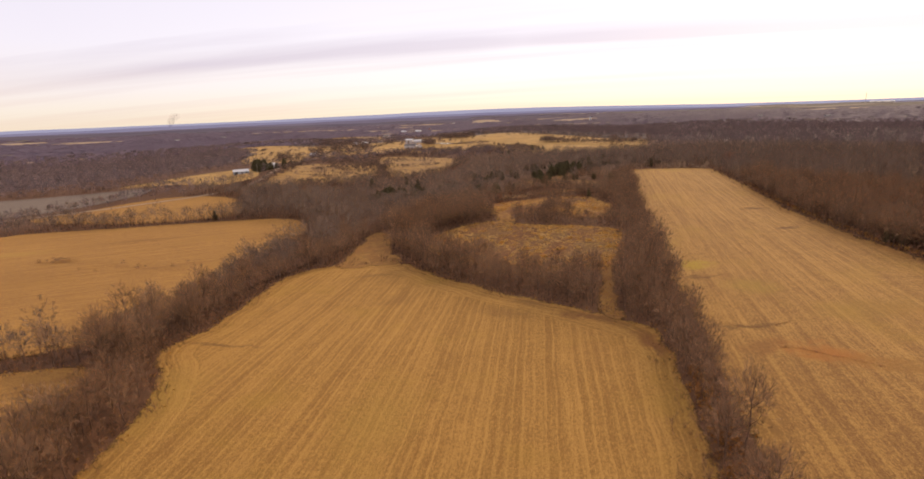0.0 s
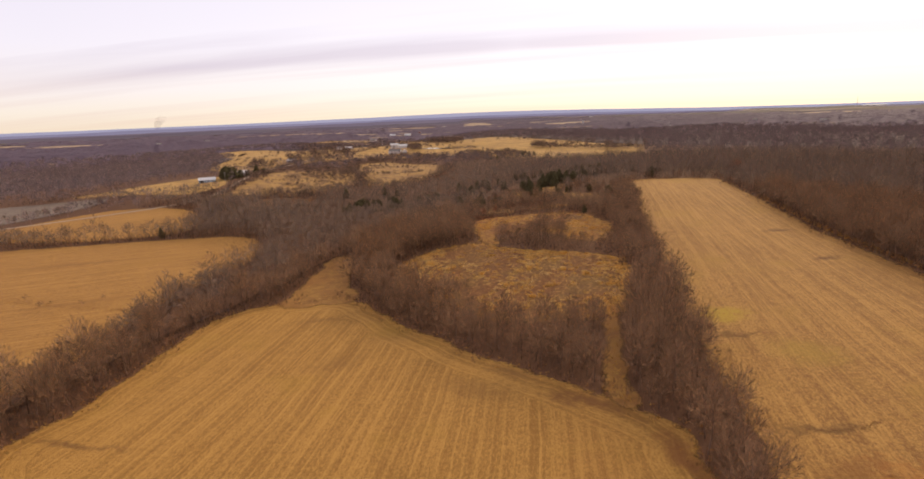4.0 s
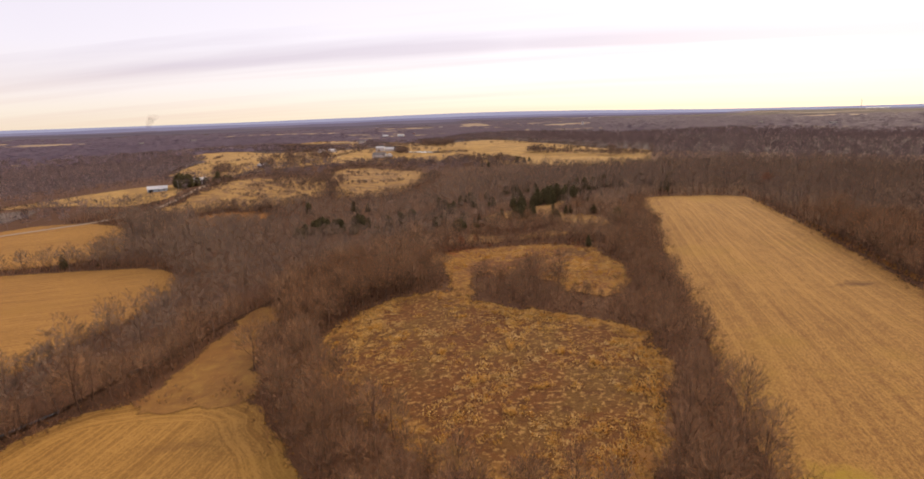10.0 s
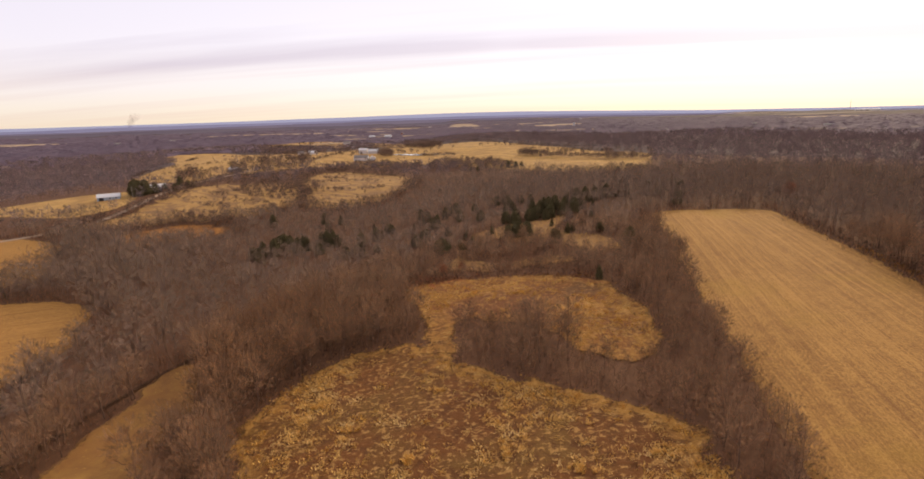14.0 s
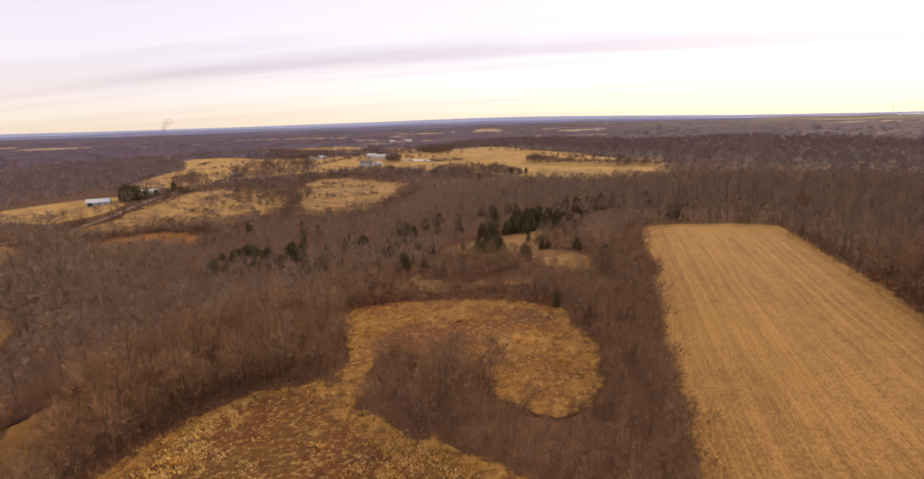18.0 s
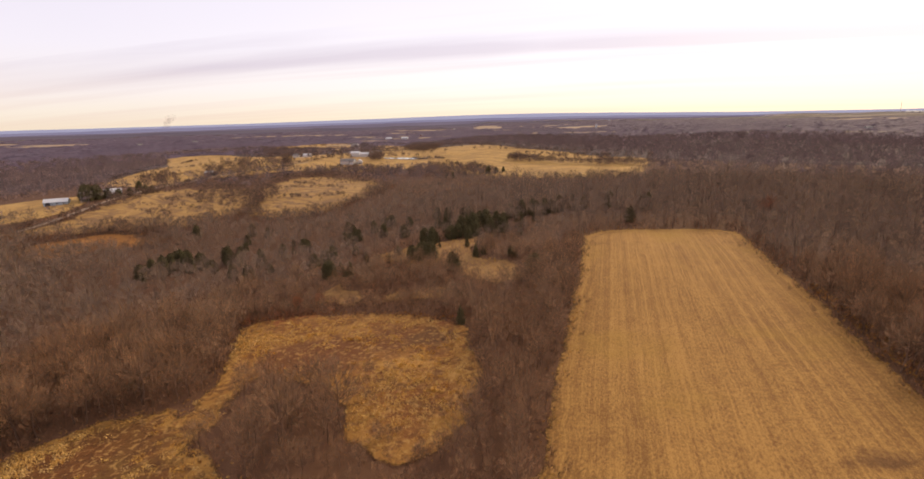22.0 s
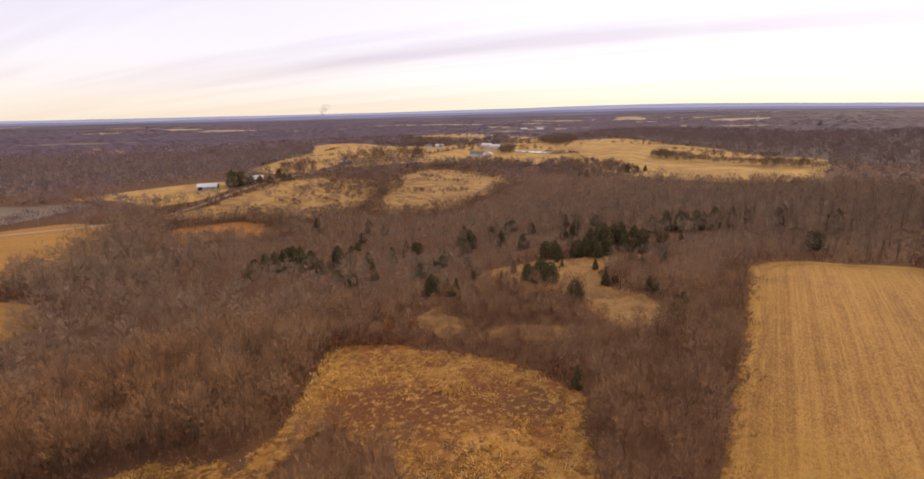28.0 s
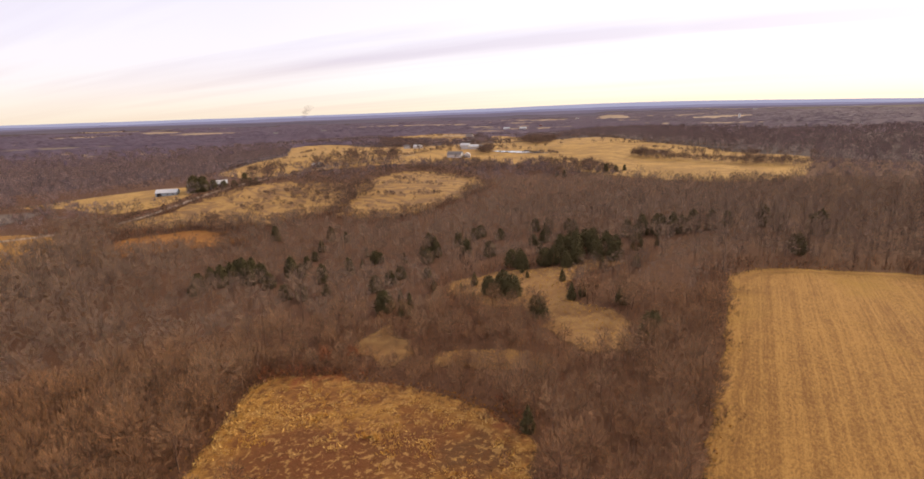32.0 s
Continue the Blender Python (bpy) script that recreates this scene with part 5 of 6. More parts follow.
def roof_side(w, l, h, rise, side):
    """One slope of a gable roof, with eaves."""
    bm = bmesh.new()
    run = w / 2 + 0.4
    drop = rise * run / (w / 2)
    top = h + rise + 0.06
    for t in (0.0, 0.16):
        for sy in (-1, 1):
            bm.verts.new((0, sy * (l / 2 + 0.4), top + t))
            bm.verts.new((side * run, sy * (l / 2 + 0.4), top - drop + t))
    bmesh.ops.convex_hull(bm, input=bm.verts)
    return bm


def building(name, label, category, at, turn, w, l, h, rise, wall, roof, doors=(), windows=(), chimney=False, group=""):
    """A gabled building; doors and windows as (side, along, width, height, sill)."""
    root = tagged(new(name), label, category, group)
    part("wall", gable_walls(w, l, h, rise), wall, root)
    for side in (-1, 1):
        part("roof", roof_side(w, l, h, rise, side), roof, root)
    for kind, holes in (("door", doors), ("window", windows)):
        for side, along, ow, oh, sill in holes:
            def slab(thick, grow):
                bm = bmesh.new()
                if side in ("e", "w"):
                    sx = 1 if side == "e" else -1
                    box_mesh(bm, (thick, ow + grow, oh + grow), (sx * (w / 2 + 0.03), along, sill + oh / 2))
                else:
                    sy = 1 if side == "n" else -1
                    box_mesh(bm, (ow + grow, thick, oh + grow), (along, sy * (l / 2 + 0.03), sill + oh / 2))
                return bm
            if kind == "window":
                frame_part = part("window", slab(0.12, 0.24), M["white"], root)
                part("pane", slab(0.18, 0.0), M["dark"], frame_part)
            else:
                part("door", slab(0.12, 0.0), M["dark"], root)
    if chimney:
        bm = bmesh.new()
        box_mesh(bm, (0.7, 0.7, 2.0), (w * 0.12, l * 0.2, h + rise + 0.5))
        part("chimney", bm, M["brick_red"], root)
    zs = [float(ground_height(at[0] + dx, at[1] + dy)) for dx in (-w / 2, w / 2) for dy in (-l / 2, l / 2)]
    root.matrix_basis = Matrix.LocRotScale((at[0], at[1], min(zs) + 0.15), Euler((0, 0, radians(turn))), None)
    return root


building("barn", "long blue-grey metal barn with a pale roof", "barn", (-249, 578), -64, 8, 15.5, 3.0, 2.2, M["metal_blue"], M["metal_roof"],
         doors=(("s", 0, 4.0, 3.2, 0.0), ("e", -5, 3.2, 3.0, 0.0)), windows=(("e", 1, 1.2, 0.9, 1.4), ("e", 5, 1.2, 0.9, 1.4)))
building("farmhouse", "white farmhouse half hidden by evergreens", "house", (-228, 612), -50, 8, 12, 3.2, 2.4, M["white"], M["metal_roof"],
         doors=(("e", 0, 1.0, 2.1, 0.1),), windows=(("e", -3.5, 1.2, 1.3, 0.9), ("e", 3.5, 1.2, 1.3, 0.9), ("s", -2, 1.1, 1.3, 0.9), ("s", 2, 1.1, 1.3, 0.9)))
VILLAGE = "white farm buildings on the ridge"
WIN = (("s", -2.5, 1.2, 1.4, 1.0), ("s", 2.5, 1.2, 1.4, 1.0), ("e", -4, 1.2, 1.4, 1.0), ("e", 0, 1.2, 1.4, 1.0), ("e", 4, 1.2, 1.4, 1.0))
for label, at, turn, w, l, h, rise, wall, roof in (
        ("white two-part farmhouse with a grey roof", (-92, 851), 80, 9, 18, 4.5, 3.0, M["white"], M["roof_grey"]),
        ("white farmhouse wing beside the main house", (-78, 853), 10, 7, 9, 3.5, 2.4, M["white"], M["metal_roof"]),
        ("tall white machine shed", (-104, 942), 85, 9, 12, 5.5, 2.2, M["white"], M["metal_roof"]),
        ("long white poultry barn with a pale roof", (-87, 936), 85, 9, 17, 4.0, 2.2, M["white"], M["metal_roof"]),
        ("small white house beyond the ridge", (-211, 1006), 75, 8, 11, 3.6, 2.4, M["white"], M["roof_grey"]),
        ("white shed beside the small house", (-190, 990), 80, 8, 13, 3.6, 2.0, M["white"], M["metal_roof"]),
        ("white house with a grey roof on the far slope", (-176, 1246), 70, 10, 14, 5.0, 3.0, M["white"], M["roof_grey"]),
        ("white house farther up the far slope", (-210, 1375), 80, 10, 14, 5.0, 3.0, M["white"], M["roof_grey"]),
        ("far white shed near the tree line", (-228, 1900), 85, 12, 18, 6, 3.0, M["white"], M["metal_roof"]),
        ("far long white shed by the tree line", (-177, 1900), 85, 12, 20, 6, 3.0, M["white"], M["metal_roof"]),
        ("weathered red barn on the ridge", (-12, 1240), 60, 10, 15, 5, 3.5, M["brick_red"], M["roof_grey"]),
        ("grey roofed house among bare trees", (-217, 752), 60, 8, 13, 3.5, 2.4, M["roof_grey"], M["metal_roof"])):
    building("house" if "house" in label else "shed", label, "house" if "house" in label else "shed", at, turn, w, l, h, rise, wall, roof,
             doors=(("s", 0, 1.1, 2.1, 0.0),), windows=tuple(q for q in WIN if abs(q[1]) < l / 2 - 1), group=VILLAGE)


def upright(name, label, category, at, height, r0, r1, material, arms=()):
    root = tagged(new(name), label, category)
    s = Sticks()
    s.tube(np.zeros(3), np.array((0, 0, float(height))), r0, r1, 8)
    v, f = s.arrays()
    link_mesh("shaft", v, f, material, parent=root, tint=np.full(len(v), 0.8))
    for z, half in arms:
        bm = bmesh.new()
        box_mesh(bm, (half * 2, 0.12, 0.14), (0, 0.1, z))
        part("crossarm", bm, material, root)
    root.matrix_basis = standing(*at)
    return root


upright("utility_pole", "pale wooden utility pole beside the barn field", "pole", (-232, 581), 9.0, 0.22, 0.14, M["pole"], ((8.4, 1.2),))
upright("silo", "white concrete silo far off in the woods", "silo", (441, 1976), 17.0, 3.2, 3.0, M["white"])
# radio mast on the skyline
mast = tagged(new("radio_mast"), "tall slender radio mast on the far skyline", "mast")
s = Sticks()
for k in range(3):
    a = k * 2.094
    s.tube(np.array((1.6 * math.cos(a), 1.6 * math.sin(a), 0)), np.array((0.5 * math.cos(a), 0.5 * math.sin(a), 62.0)), 0.55, 0.4, 4)
v, f = s.arrays()
link_mesh("legs", v, f, M["white"], parent=mast, tint=np.full(len(v), 0.8))
for k in range(10):
    s = Sticks()
    z = 4 + 6 * k
    for j in range(3):
        a, b = j * 2.094, (j + 1) * 2.094
        w = 1.6 - 1.1 * z / 62
        s.tube(np.array((w * math.cos(a), w * math.sin(a), z)), np.array((w * math.cos(b), w * math.sin(b), z + 3)), 0.2, 0.2, 3)
    v, f = s.arrays()
    link_mesh("brace", v, f, M["white"], parent=mast, tint=np.full(len(v), 0.8))
mast.matrix_basis = standing(40 + 4150 * math.sin(radians(36.4)), 150 + 4150 * math.cos(radians(36.4)))
building("warehouse", "long pale warehouse on the far skyline", "warehouse", (40 + 4050 * math.sin(radians(37.6)), 150 + 4050 * math.cos(radians(37.6))), 52, 40, 120, 8, 3, M["white"], M["white"],
         doors=(("w", 0, 8, 6, 0), ("w", 30, 8, 6, 0)))

# smoke rising behind the woods
plume = tagged(new("smoke_plume"), "thin brownish smoke drifting up from far woods", "smoke")
for k in range(9):
    f = k / 8
    bm = bmesh.new()
    bmesh.ops.create_icosphere(bm, subdivisions=3, radius=1.0)
    for vert in bm.verts:
        vert.co *= 1 + 0.35 * noise.noise(vert.co * 1.7 + Vector((k * 3.1, 0, 0)))
    bmesh.ops.scale(bm, vec=(9 + 26 * f, 9 + 20 * f, 13 + 12 * f), verts=bm.verts)
    bmesh.ops.translate(bm, vec=(48 * f * f + 8 * noise.noise((k * 0.9, 1.0, 0.0)), 0, 10 + 82 * f), verts=bm.verts)
    part("puff", bm, M["smoke"], plume)
plume.matrix_basis = standing(40 - 4300 * math.sin(radians(30.4)), 150 + 4300 * math.cos(radians(30.4)))


# ---- water ----
def pond(at, a, b, turn, label):
    n = 40
    ang = np.arange(n) * 2 * math.pi / n
    rr = 1 + 0.18 * np.sin(2 * ang + 1) + 0.1 * np.sin(3 * ang)
    c, s = math.cos(turn), math.sin(turn)
    px = at[0] + a * rr * np.cos(ang) * c - b * rr * np.sin(ang) * s
    py = at[1] + a * rr * np.cos(ang) * s + b * rr * np.sin(ang) * c
    z = float(ground_height(at[0], at[1])) + 0.6
    v = np.vstack([np.stack([px, py, np.full(n, z)], -1), [[at[0], at[1], z]], np.stack([at[0] + (px - at[0]) * 1.12, at[1] + (py - at[1]) * 1.12, np.full(n, z - 1.2)], -1)])
    k = np.arange(n)
    root = tagged(new("pond"), label, "pond", kind="structure")
    link_mesh("water", v[:n + 1], np.stack([k, (k + 1) % n, np.full(n, n)], -1), M["water"], parent=root)
    link_mesh("bank", v, np.stack([k, (k + 1) % n, (k + 1) % n + n + 1, k + n + 1], -1)[:, ::-1], M["pasture"], parent=root)


pond((-14, 880), 42, 13, -0.45, "pale farm pond reflecting the bright sky")
pond((137, 822), 9, 5, 0.0, "small pale pond on the hilltop pasture")

creek = [(-97, 150), (-90, 180), (-86, 202), (-76, 222), (-72, 240), (-67, 248), (-63, 265), (-54, 293), (-44, 307), (-35, 328), (-30, 350)]
kept_open = len(OPEN)
road("creek_bank", creek, 1.3, M["mud"], "dark muddy creek bed between the trees")["category"] = "creek"
for line in ([(-82, 212), (-79, 217), (-76, 222)], [(-71.5, 242), (-69.5, 245)]):
    ob = road("creek_water", line, 0.8, M["water"], "shallow creek water glinting in the woods")
    ob["category"], ob.location.z = "creek", 0.08
del OPEN[kept_open:]


# ---- grass tufts, weeds, brush ----
def tuft_clump(rng, height, blades, width, girth=0.22):
    s = Sticks()
    for _ in range(blades):
        a = rng.uniform(0, 2 * math.pi)
        d = np.array((math.cos(a) * 0.7, math.sin(a) * 0.7, rng.uniform(0.4, 1.2)))
        s.blade(np.array((*rng.normal(0, girth, 2), 0.0)), d, height * rng.uniform(0.6, 1.2), width * rng.uniform(0.7, 1.5), rng)
    return s.arrays()


rng = np.random.default_rng(55)
tufts = [tuft_clump(rng, h, 11, 0.12) for h in (0.45, 0.6, 0.8)]
hummocks = [tuft_clump(rng, h, n, 0.26, g) for h, n, g in ((0.5, 26, 0.5), (0.6, 36, 0.75), (0.45, 30, 0.95))]
patchy = np.vectorize(lambda a, b: 0.8 * noise.noise((a * 0.06, b * 0.06, 2.0)) + 0.6 * noise.noise((a * 0.24, b * 0.3, 6.0)) + 1.0 * noise.noise((a * 0.5, b * 0.65, 1.0)))


def tufted(name, outline, step, base, label, spread=0.75, sizes=(0.5, 1.3), gap=-0.6, bias=None, rim_gold=0.0, kinds=tufts):
    p = rounded(outline, 2)
    lo, hi = p.min(0), p.max(0)
    gx, gy = np.meshgrid(np.arange(lo[0], hi[0], step), np.arange(lo[1], hi[1], step))
    gx, gy = (gx + rng.uniform(-0.5, 0.5, gx.shape) * step).ravel(), (gy + rng.uniform(-0.5, 0.5, gy.shape) * step).ravel()
    k = inside(p, gx, gy)
    gx, gy = gx[k], gy[k]
    h = patchy(gx, gy) + (bias(gx, gy) if bias else 0)
    k = h + rng.normal(0, 0.2, len(h)) > gap
    gx, gy, h = gx[k], gy[k], h[k]
    v, f, t = joined(kinds, gx, gy, rng, *sizes, sink=-0.2, hue=np.clip(base + spread * h + rng.normal(0, 0.14, len(h)) - rim_gold * np.exp(-rim_distance(p, gx, gy) / 5.0), 0, 1))
    return tagged(link_mesh(name, v, f, M["tuft"], tint=t), label, "grass", kind="stuff")


tufted("meadow_tufts", [(-22, 251), (-21, 266), (-12, 278), (0, 287), (9, 290), (20, 281), (33, 265), (47, 254), (59, 246), (67, 238), (67, 222), (61, 203), (52, 183), (44, 180), (32, 186), (16, 189), (8, 201), (-6, 219), (-19, 238)],
       1.15, 0.74, "clumps of pale and golden tufted grass", 0.3, sizes=(0.5, 1.3), gap=0.36, rim_gold=0.4, kinds=hummocks, bias=lambda x, y: 0.65 * np.exp(-rim_distance(OPEN[4], x, y) / 5.0) + 0.3 * np.exp(-((x - 44) / 22) ** 2 - ((y - 246) / 11) ** 2) - 0.1)
tufted("meadow_tufts", [(4, 341), (18, 342), (37, 337), (57, 330), (70, 324), (76, 308), (78, 293), (76, 277), (68, 265), (57, 270), (48, 294), (36, 300), (25, 308), (24, 294), (26, 280), (13, 284), (16, 294), (15, 308), (9, 327)],
       1.1, 0.64, "matted golden and brown grass clumps", 0.4, sizes=(0.45, 1.15), gap=0.22, kinds=hummocks,
       bias=lambda x, y: 0.35 * np.exp(-rim_distance(OPEN[5], x, y) / 5.0) + 0.4 * np.exp(-((x - 64) ** 2 + (y - 286) ** 2) / 260) + 0.35 * np.exp(-((x - 15) ** 2 + (y - 322) ** 2) / 160) - 0.55 * np.exp(-((x - 37) / 16) ** 2 - ((y - 308) / 10) ** 2) + 0.3 * np.exp(-((x - 38) / 20) ** 2 - ((y - 328) / 6) ** 2) - 0.5 * np.exp(-((x - 67) ** 2 + (y - 314) ** 2) / 90))
tufted("glade_tufts", [(30, 405), (46, 420), (73, 418), (83, 430), (92, 425), (74, 408), (74, 391), (91, 374), (92, 356), (79, 356), (66, 380), (54, 382)], 1.6, 0.72, "pale broomsedge clumps between the cedars", 0.2)
tufted("glade_tufts", [(46, 348), (60, 345), (76, 344), (74, 352), (60, 355), (47, 354)], 1.0, 0.7, "pale grass clumps under saplings", 0.2)
tufted("lane_tufts", [(37, 140), (38.5, 150), (42.5, 166), (47, 180), (49.5, 190), (53, 190), (49.5, 179), (46, 165), (41.5, 149), (41, 136)], 0.9, 0.42, "tan weeds in the grassy gap", 0.3, (0.4, 0.9))
tufted("lane_tufts", [(-60, 221), (-55, 232), (-54, 265), (-56, 289), (-47, 289), (-41, 270), (-40, 250), (-33, 232), (-31, 221)], 1.2, 0.36, "matted tan grass on the mown lane", 0.45, (0.25, 0.6))
tufted("verge_weeds", [(2, 341), (18, 343), (37, 338.5), (57, 331.5), (72, 325), (74, 328), (58, 334), (38, 341), (18, 346), (0, 345)], 0.9, 0.1, "rusty red weeds along the wood's edge", 0.2)
tufted("verge_weeds", [(151, 170), (152, 199), (155, 225), (160, 268), (170, 310), (177, 348), (181, 347), (174, 309), (164, 267), (159, 224), (156, 198), (155, 170)], 0.9, 0.3, "rusty orange weeds along the field's edge", 0.3)
tufted("verge_weeds", [(30, 30), (36, 60), (41, 82), (45, 105), (51, 108), (46, 84), (41, 60), (35, 25)], 0.9, 0.08, "rusty red weeds under the hedgerow trees", 0.25, (0.7, 1.6))
# big golden clumps in the rough meadow
gold = [tuft_clump(rng, 1.2, 24, 0.2) for _ in range(2)]
for px, py in ((23.8, 220.5), (33, 236.5), (45, 230), (58, 232), (51, 222), (14, 238), (-8, 262), (20, 262), (37, 214), (30, 205), (56, 209), (47, 196), (2, 250), (64, 224), (31, 324), (45, 318), (60, 300), (68, 288)):
    root = tagged(new("grass_clump"), "bright golden grass clump standing in the meadow", "grass clump", "golden clumps of the meadow")
    root.location = (px, py, float(ground_height(px, py)) + 0.2)
    for _ in range(9):
        v, f, t = joined(gold, px + rng.normal(0, 1.0, 1), py + rng.normal(0, 0.8, 1), rng, 0.6, 1.1, sink=-0.2, hue=rng.normal(0.7, 0.04, 1))
        v[:, :3] -= np.array(root.location)
        link_mesh("tuft", v, f, M["tuft"], tint=t, parent=root)
# weedy washes and rank patches in the crop fields
for line, w in (([(60, 133), (64, 126.5), (68, 123.5), (75, 123), (79, 125)], 0.9), ([(70, 112), (74, 110), (78, 105.5), (84, 100)], 0.8), ([(-84, 140), (-72, 135.5), (-58, 134)], 0.8), ([(66, 165), (73, 163), (82, 163)], 0.8), ([(74, 178), (82, 174)], 0.6), ([(-225, 259), (-196, 255), (-164, 242), (-136, 231), (-116, 227)], 3.2), ([(-330, 356), (-260, 359), (-215, 362)], 2.6)):
    c = np.array(line, float)
    for _ in range(2):
        c = np.vstack([c[:1], np.stack([0.75 * c[:-1] + 0.25 * c[1:], 0.25 * c[:-1] + 0.75 * c[1:]], 1).reshape(-1, 2), c[-1:]])
    t = rng.uniform(0, len(c) - 1.001, int((9 if w < 2 else 24) * len(c) ** 0.9))
    i = t.astype(int)
    q = c[i] + (c[i + 1] - c[i]) * (t - i)[:, None] + rng.normal(0, w * 0.45, (len(t), 2))
    v, f, tt = joined(tufts, q[:, 0], q[:, 1], rng, 0.2, 0.5 if w < 2 else 0.8, sink=-0.2, hue=np.clip(rng.normal(0.1, 0.15, len(t)), 0, 1))
    tagged(link_mesh("wash_weeds", v, f, M["brush"], tint=tt), "dark dead weeds along a small erosion wash", "weeds", kind="stuff")
for px, py, a, b, hue, label in ((-208, 259, 9, 4, 0.05, "low dark brush patch in the pasture"), (-245, 372, 16, 2.0, 0.1, "dark brush line along the pasture fence")):
    n = int(a * b * 4)
    q = np.stack([px + rng.normal(0, a * 0.5, n), py + rng.normal(0, b * 0.5, n)], -1)
    v, f, t = joined(tufts, q[:, 0], q[:, 1], rng, 0.3, 0.8, sink=-0.2, hue=np.clip(rng.normal(hue, 0.12, n), 0, 1))
    tagged(link_mesh("weed_patch", v, f, M["tuft" if hue > 0.2 else "brush"], tint=t), label, "weeds", kind="stuff")

# sparse trees over open ground: fence row, glade saplings, farm scrub
def sparse(name, label, points, protos_here, mat, sizes, aged=True, hue=0.55):
    q = np.array(points, float)
    v, f, t = joined(protos_here, q[:, 0], q[:, 1], rng, *sizes, hue=np.clip(rng.normal(hue, 0.2, len(q)), 0, 1), aged=aged)
    tagged(link_mesh(name, v, f, M[mat], tint=t), label, "brush", kind="stuff")


row = [(px + rng.normal(0, 1.5), 360 + (px + 215) * 0.04 + rng.normal(0, 1.5)) for px in np.concatenate([rng.uniform(-215, -150, 12), rng.uniform(-212, -196, 12)])]
sparse("fence_row", "straggling bare bushes along a pasture fence", row, mid_protos, "twig", (0.14, 0.34))
row = [(-211 + rng.normal(0, 3.5), 259 + rng.normal(0, 2.0)) for _ in range(12)] + [(-150 + rng.normal(0, 18), 236 + rng.normal(0, 4)) for _ in range(8)]
sparse("field_bushes", "bare bushes along a grassy drain", row, mid_protos, "twig", (0.15, 0.32))
rows = [(px, 345.5 - 0.07 * (px - 46) + rng.normal(0, 1.5)) for px in rng.uniform(18, 78, 44)] + [(rng.uniform(18, 78), rng.uniform(346, 358)) for _ in range(30)] + [(rng.uniform(20, 38), rng.uniform(350, 370)) for _ in range(16)]
sparse("saplings", "slender bare trees standing in pale grass", rows, [merged(a, b) for a, b in near_protos], "twig", (0.45, 0.85))
rows = [(rng.uniform(57, 73), rng.uniform(263, 277)) for _ in range(16)] + [(rng.uniform(44, 58), rng.uniform(280, 300)) for _ in range(8)]
sparse("saplings", "thin bare saplings spreading into the clearing", rows, [merged(a, b) for a, b in near_protos], "twig", (0.3, 0.55))
rows = [(px, 343.2 - 0.1 * abs(px - 18) + rng.normal(0, 1.0)) for px in rng.uniform(1, 33, 44)] + [(rng.uniform(66, 75), rng.uniform(325, 334)) for _ in range(16)]
sparse("verge_brush", "low rusty red brush along the wood's edge", rows, bush_protos, "oak_leaf", (0.4, 0.8), False, 0.4)
spots = [(rng.uniform(28, 66), rng.uniform(366, 396)) for _ in range(40)]
sparse("saplings", "bare saplings scattered over pale grass", spots, mid_protos, "twig", (0.35, 0.75))
scrub = [(rng.uniform(-215, -95), rng.uniform(500, 655)) for _ in range(110)] + [(rng.uniform(-125, -20), rng.uniform(550, 730)) for _ in range(90)] + [(rng.uniform(-190, -110), rng.uniform(470, 500)) for _ in range(30)]
scrub = [q for q in scrub if noise.noise((q[0] * 0.035, q[1] * 0.05, 1.5)) > -0.15]
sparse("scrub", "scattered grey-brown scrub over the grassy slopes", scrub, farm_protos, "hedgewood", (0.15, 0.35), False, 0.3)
yard = [(rng.uniform(105, 270), 795 + rng.normal(0, 5)) for _ in range(60)]
for cx, cy, sx, sy, n in ((-210, 745, 28, 14, 20), (-30, 905, 40, 6, 16), (-110, 905, 40, 12, 20), (-250, 860, 30, 10, 10), (-160, 960, 50, 8, 30), (-60, 1000, 50, 10, 26),
                          (-230, 1010, 50, 14, 40), (20, 960, 20, 12, 8), (90, 900, 30, 5, 10), (-120, 1050, 90, 14, 50), (-280, 720, 10, 40, 10)):
    yard += [(cx + rng.normal(0, sx), cy + rng.normal(0, sy)) for _ in range(n)]
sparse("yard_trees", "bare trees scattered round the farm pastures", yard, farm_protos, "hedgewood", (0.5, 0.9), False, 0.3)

def belt(outlines, step, sizes, mat, name, label, protos_here):
    """Tree belts and thickets that break up the farm's open land."""
    pts = []
    for o in outlines:
        p = rounded(o, 1)
        lo, hi = p.min(0), p.max(0)
        gx, gy = np.meshgrid(np.arange(lo[0], hi[0], step), np.arange(lo[1], hi[1], step))
        gx, gy = (gx + rng.uniform(-0.6, 0.6, gx.shape) * step).ravel(), (gy + rng.uniform(-0.6, 0.6, gy.shape) * step).ravel()
        k = inside(p, gx, gy) & (rng.random(gx.shape) < 0.8)
        pts += list(zip(gx[k], gy[k]))
    sparse(name, label, pts, protos_here, mat, sizes, False, 0.3)


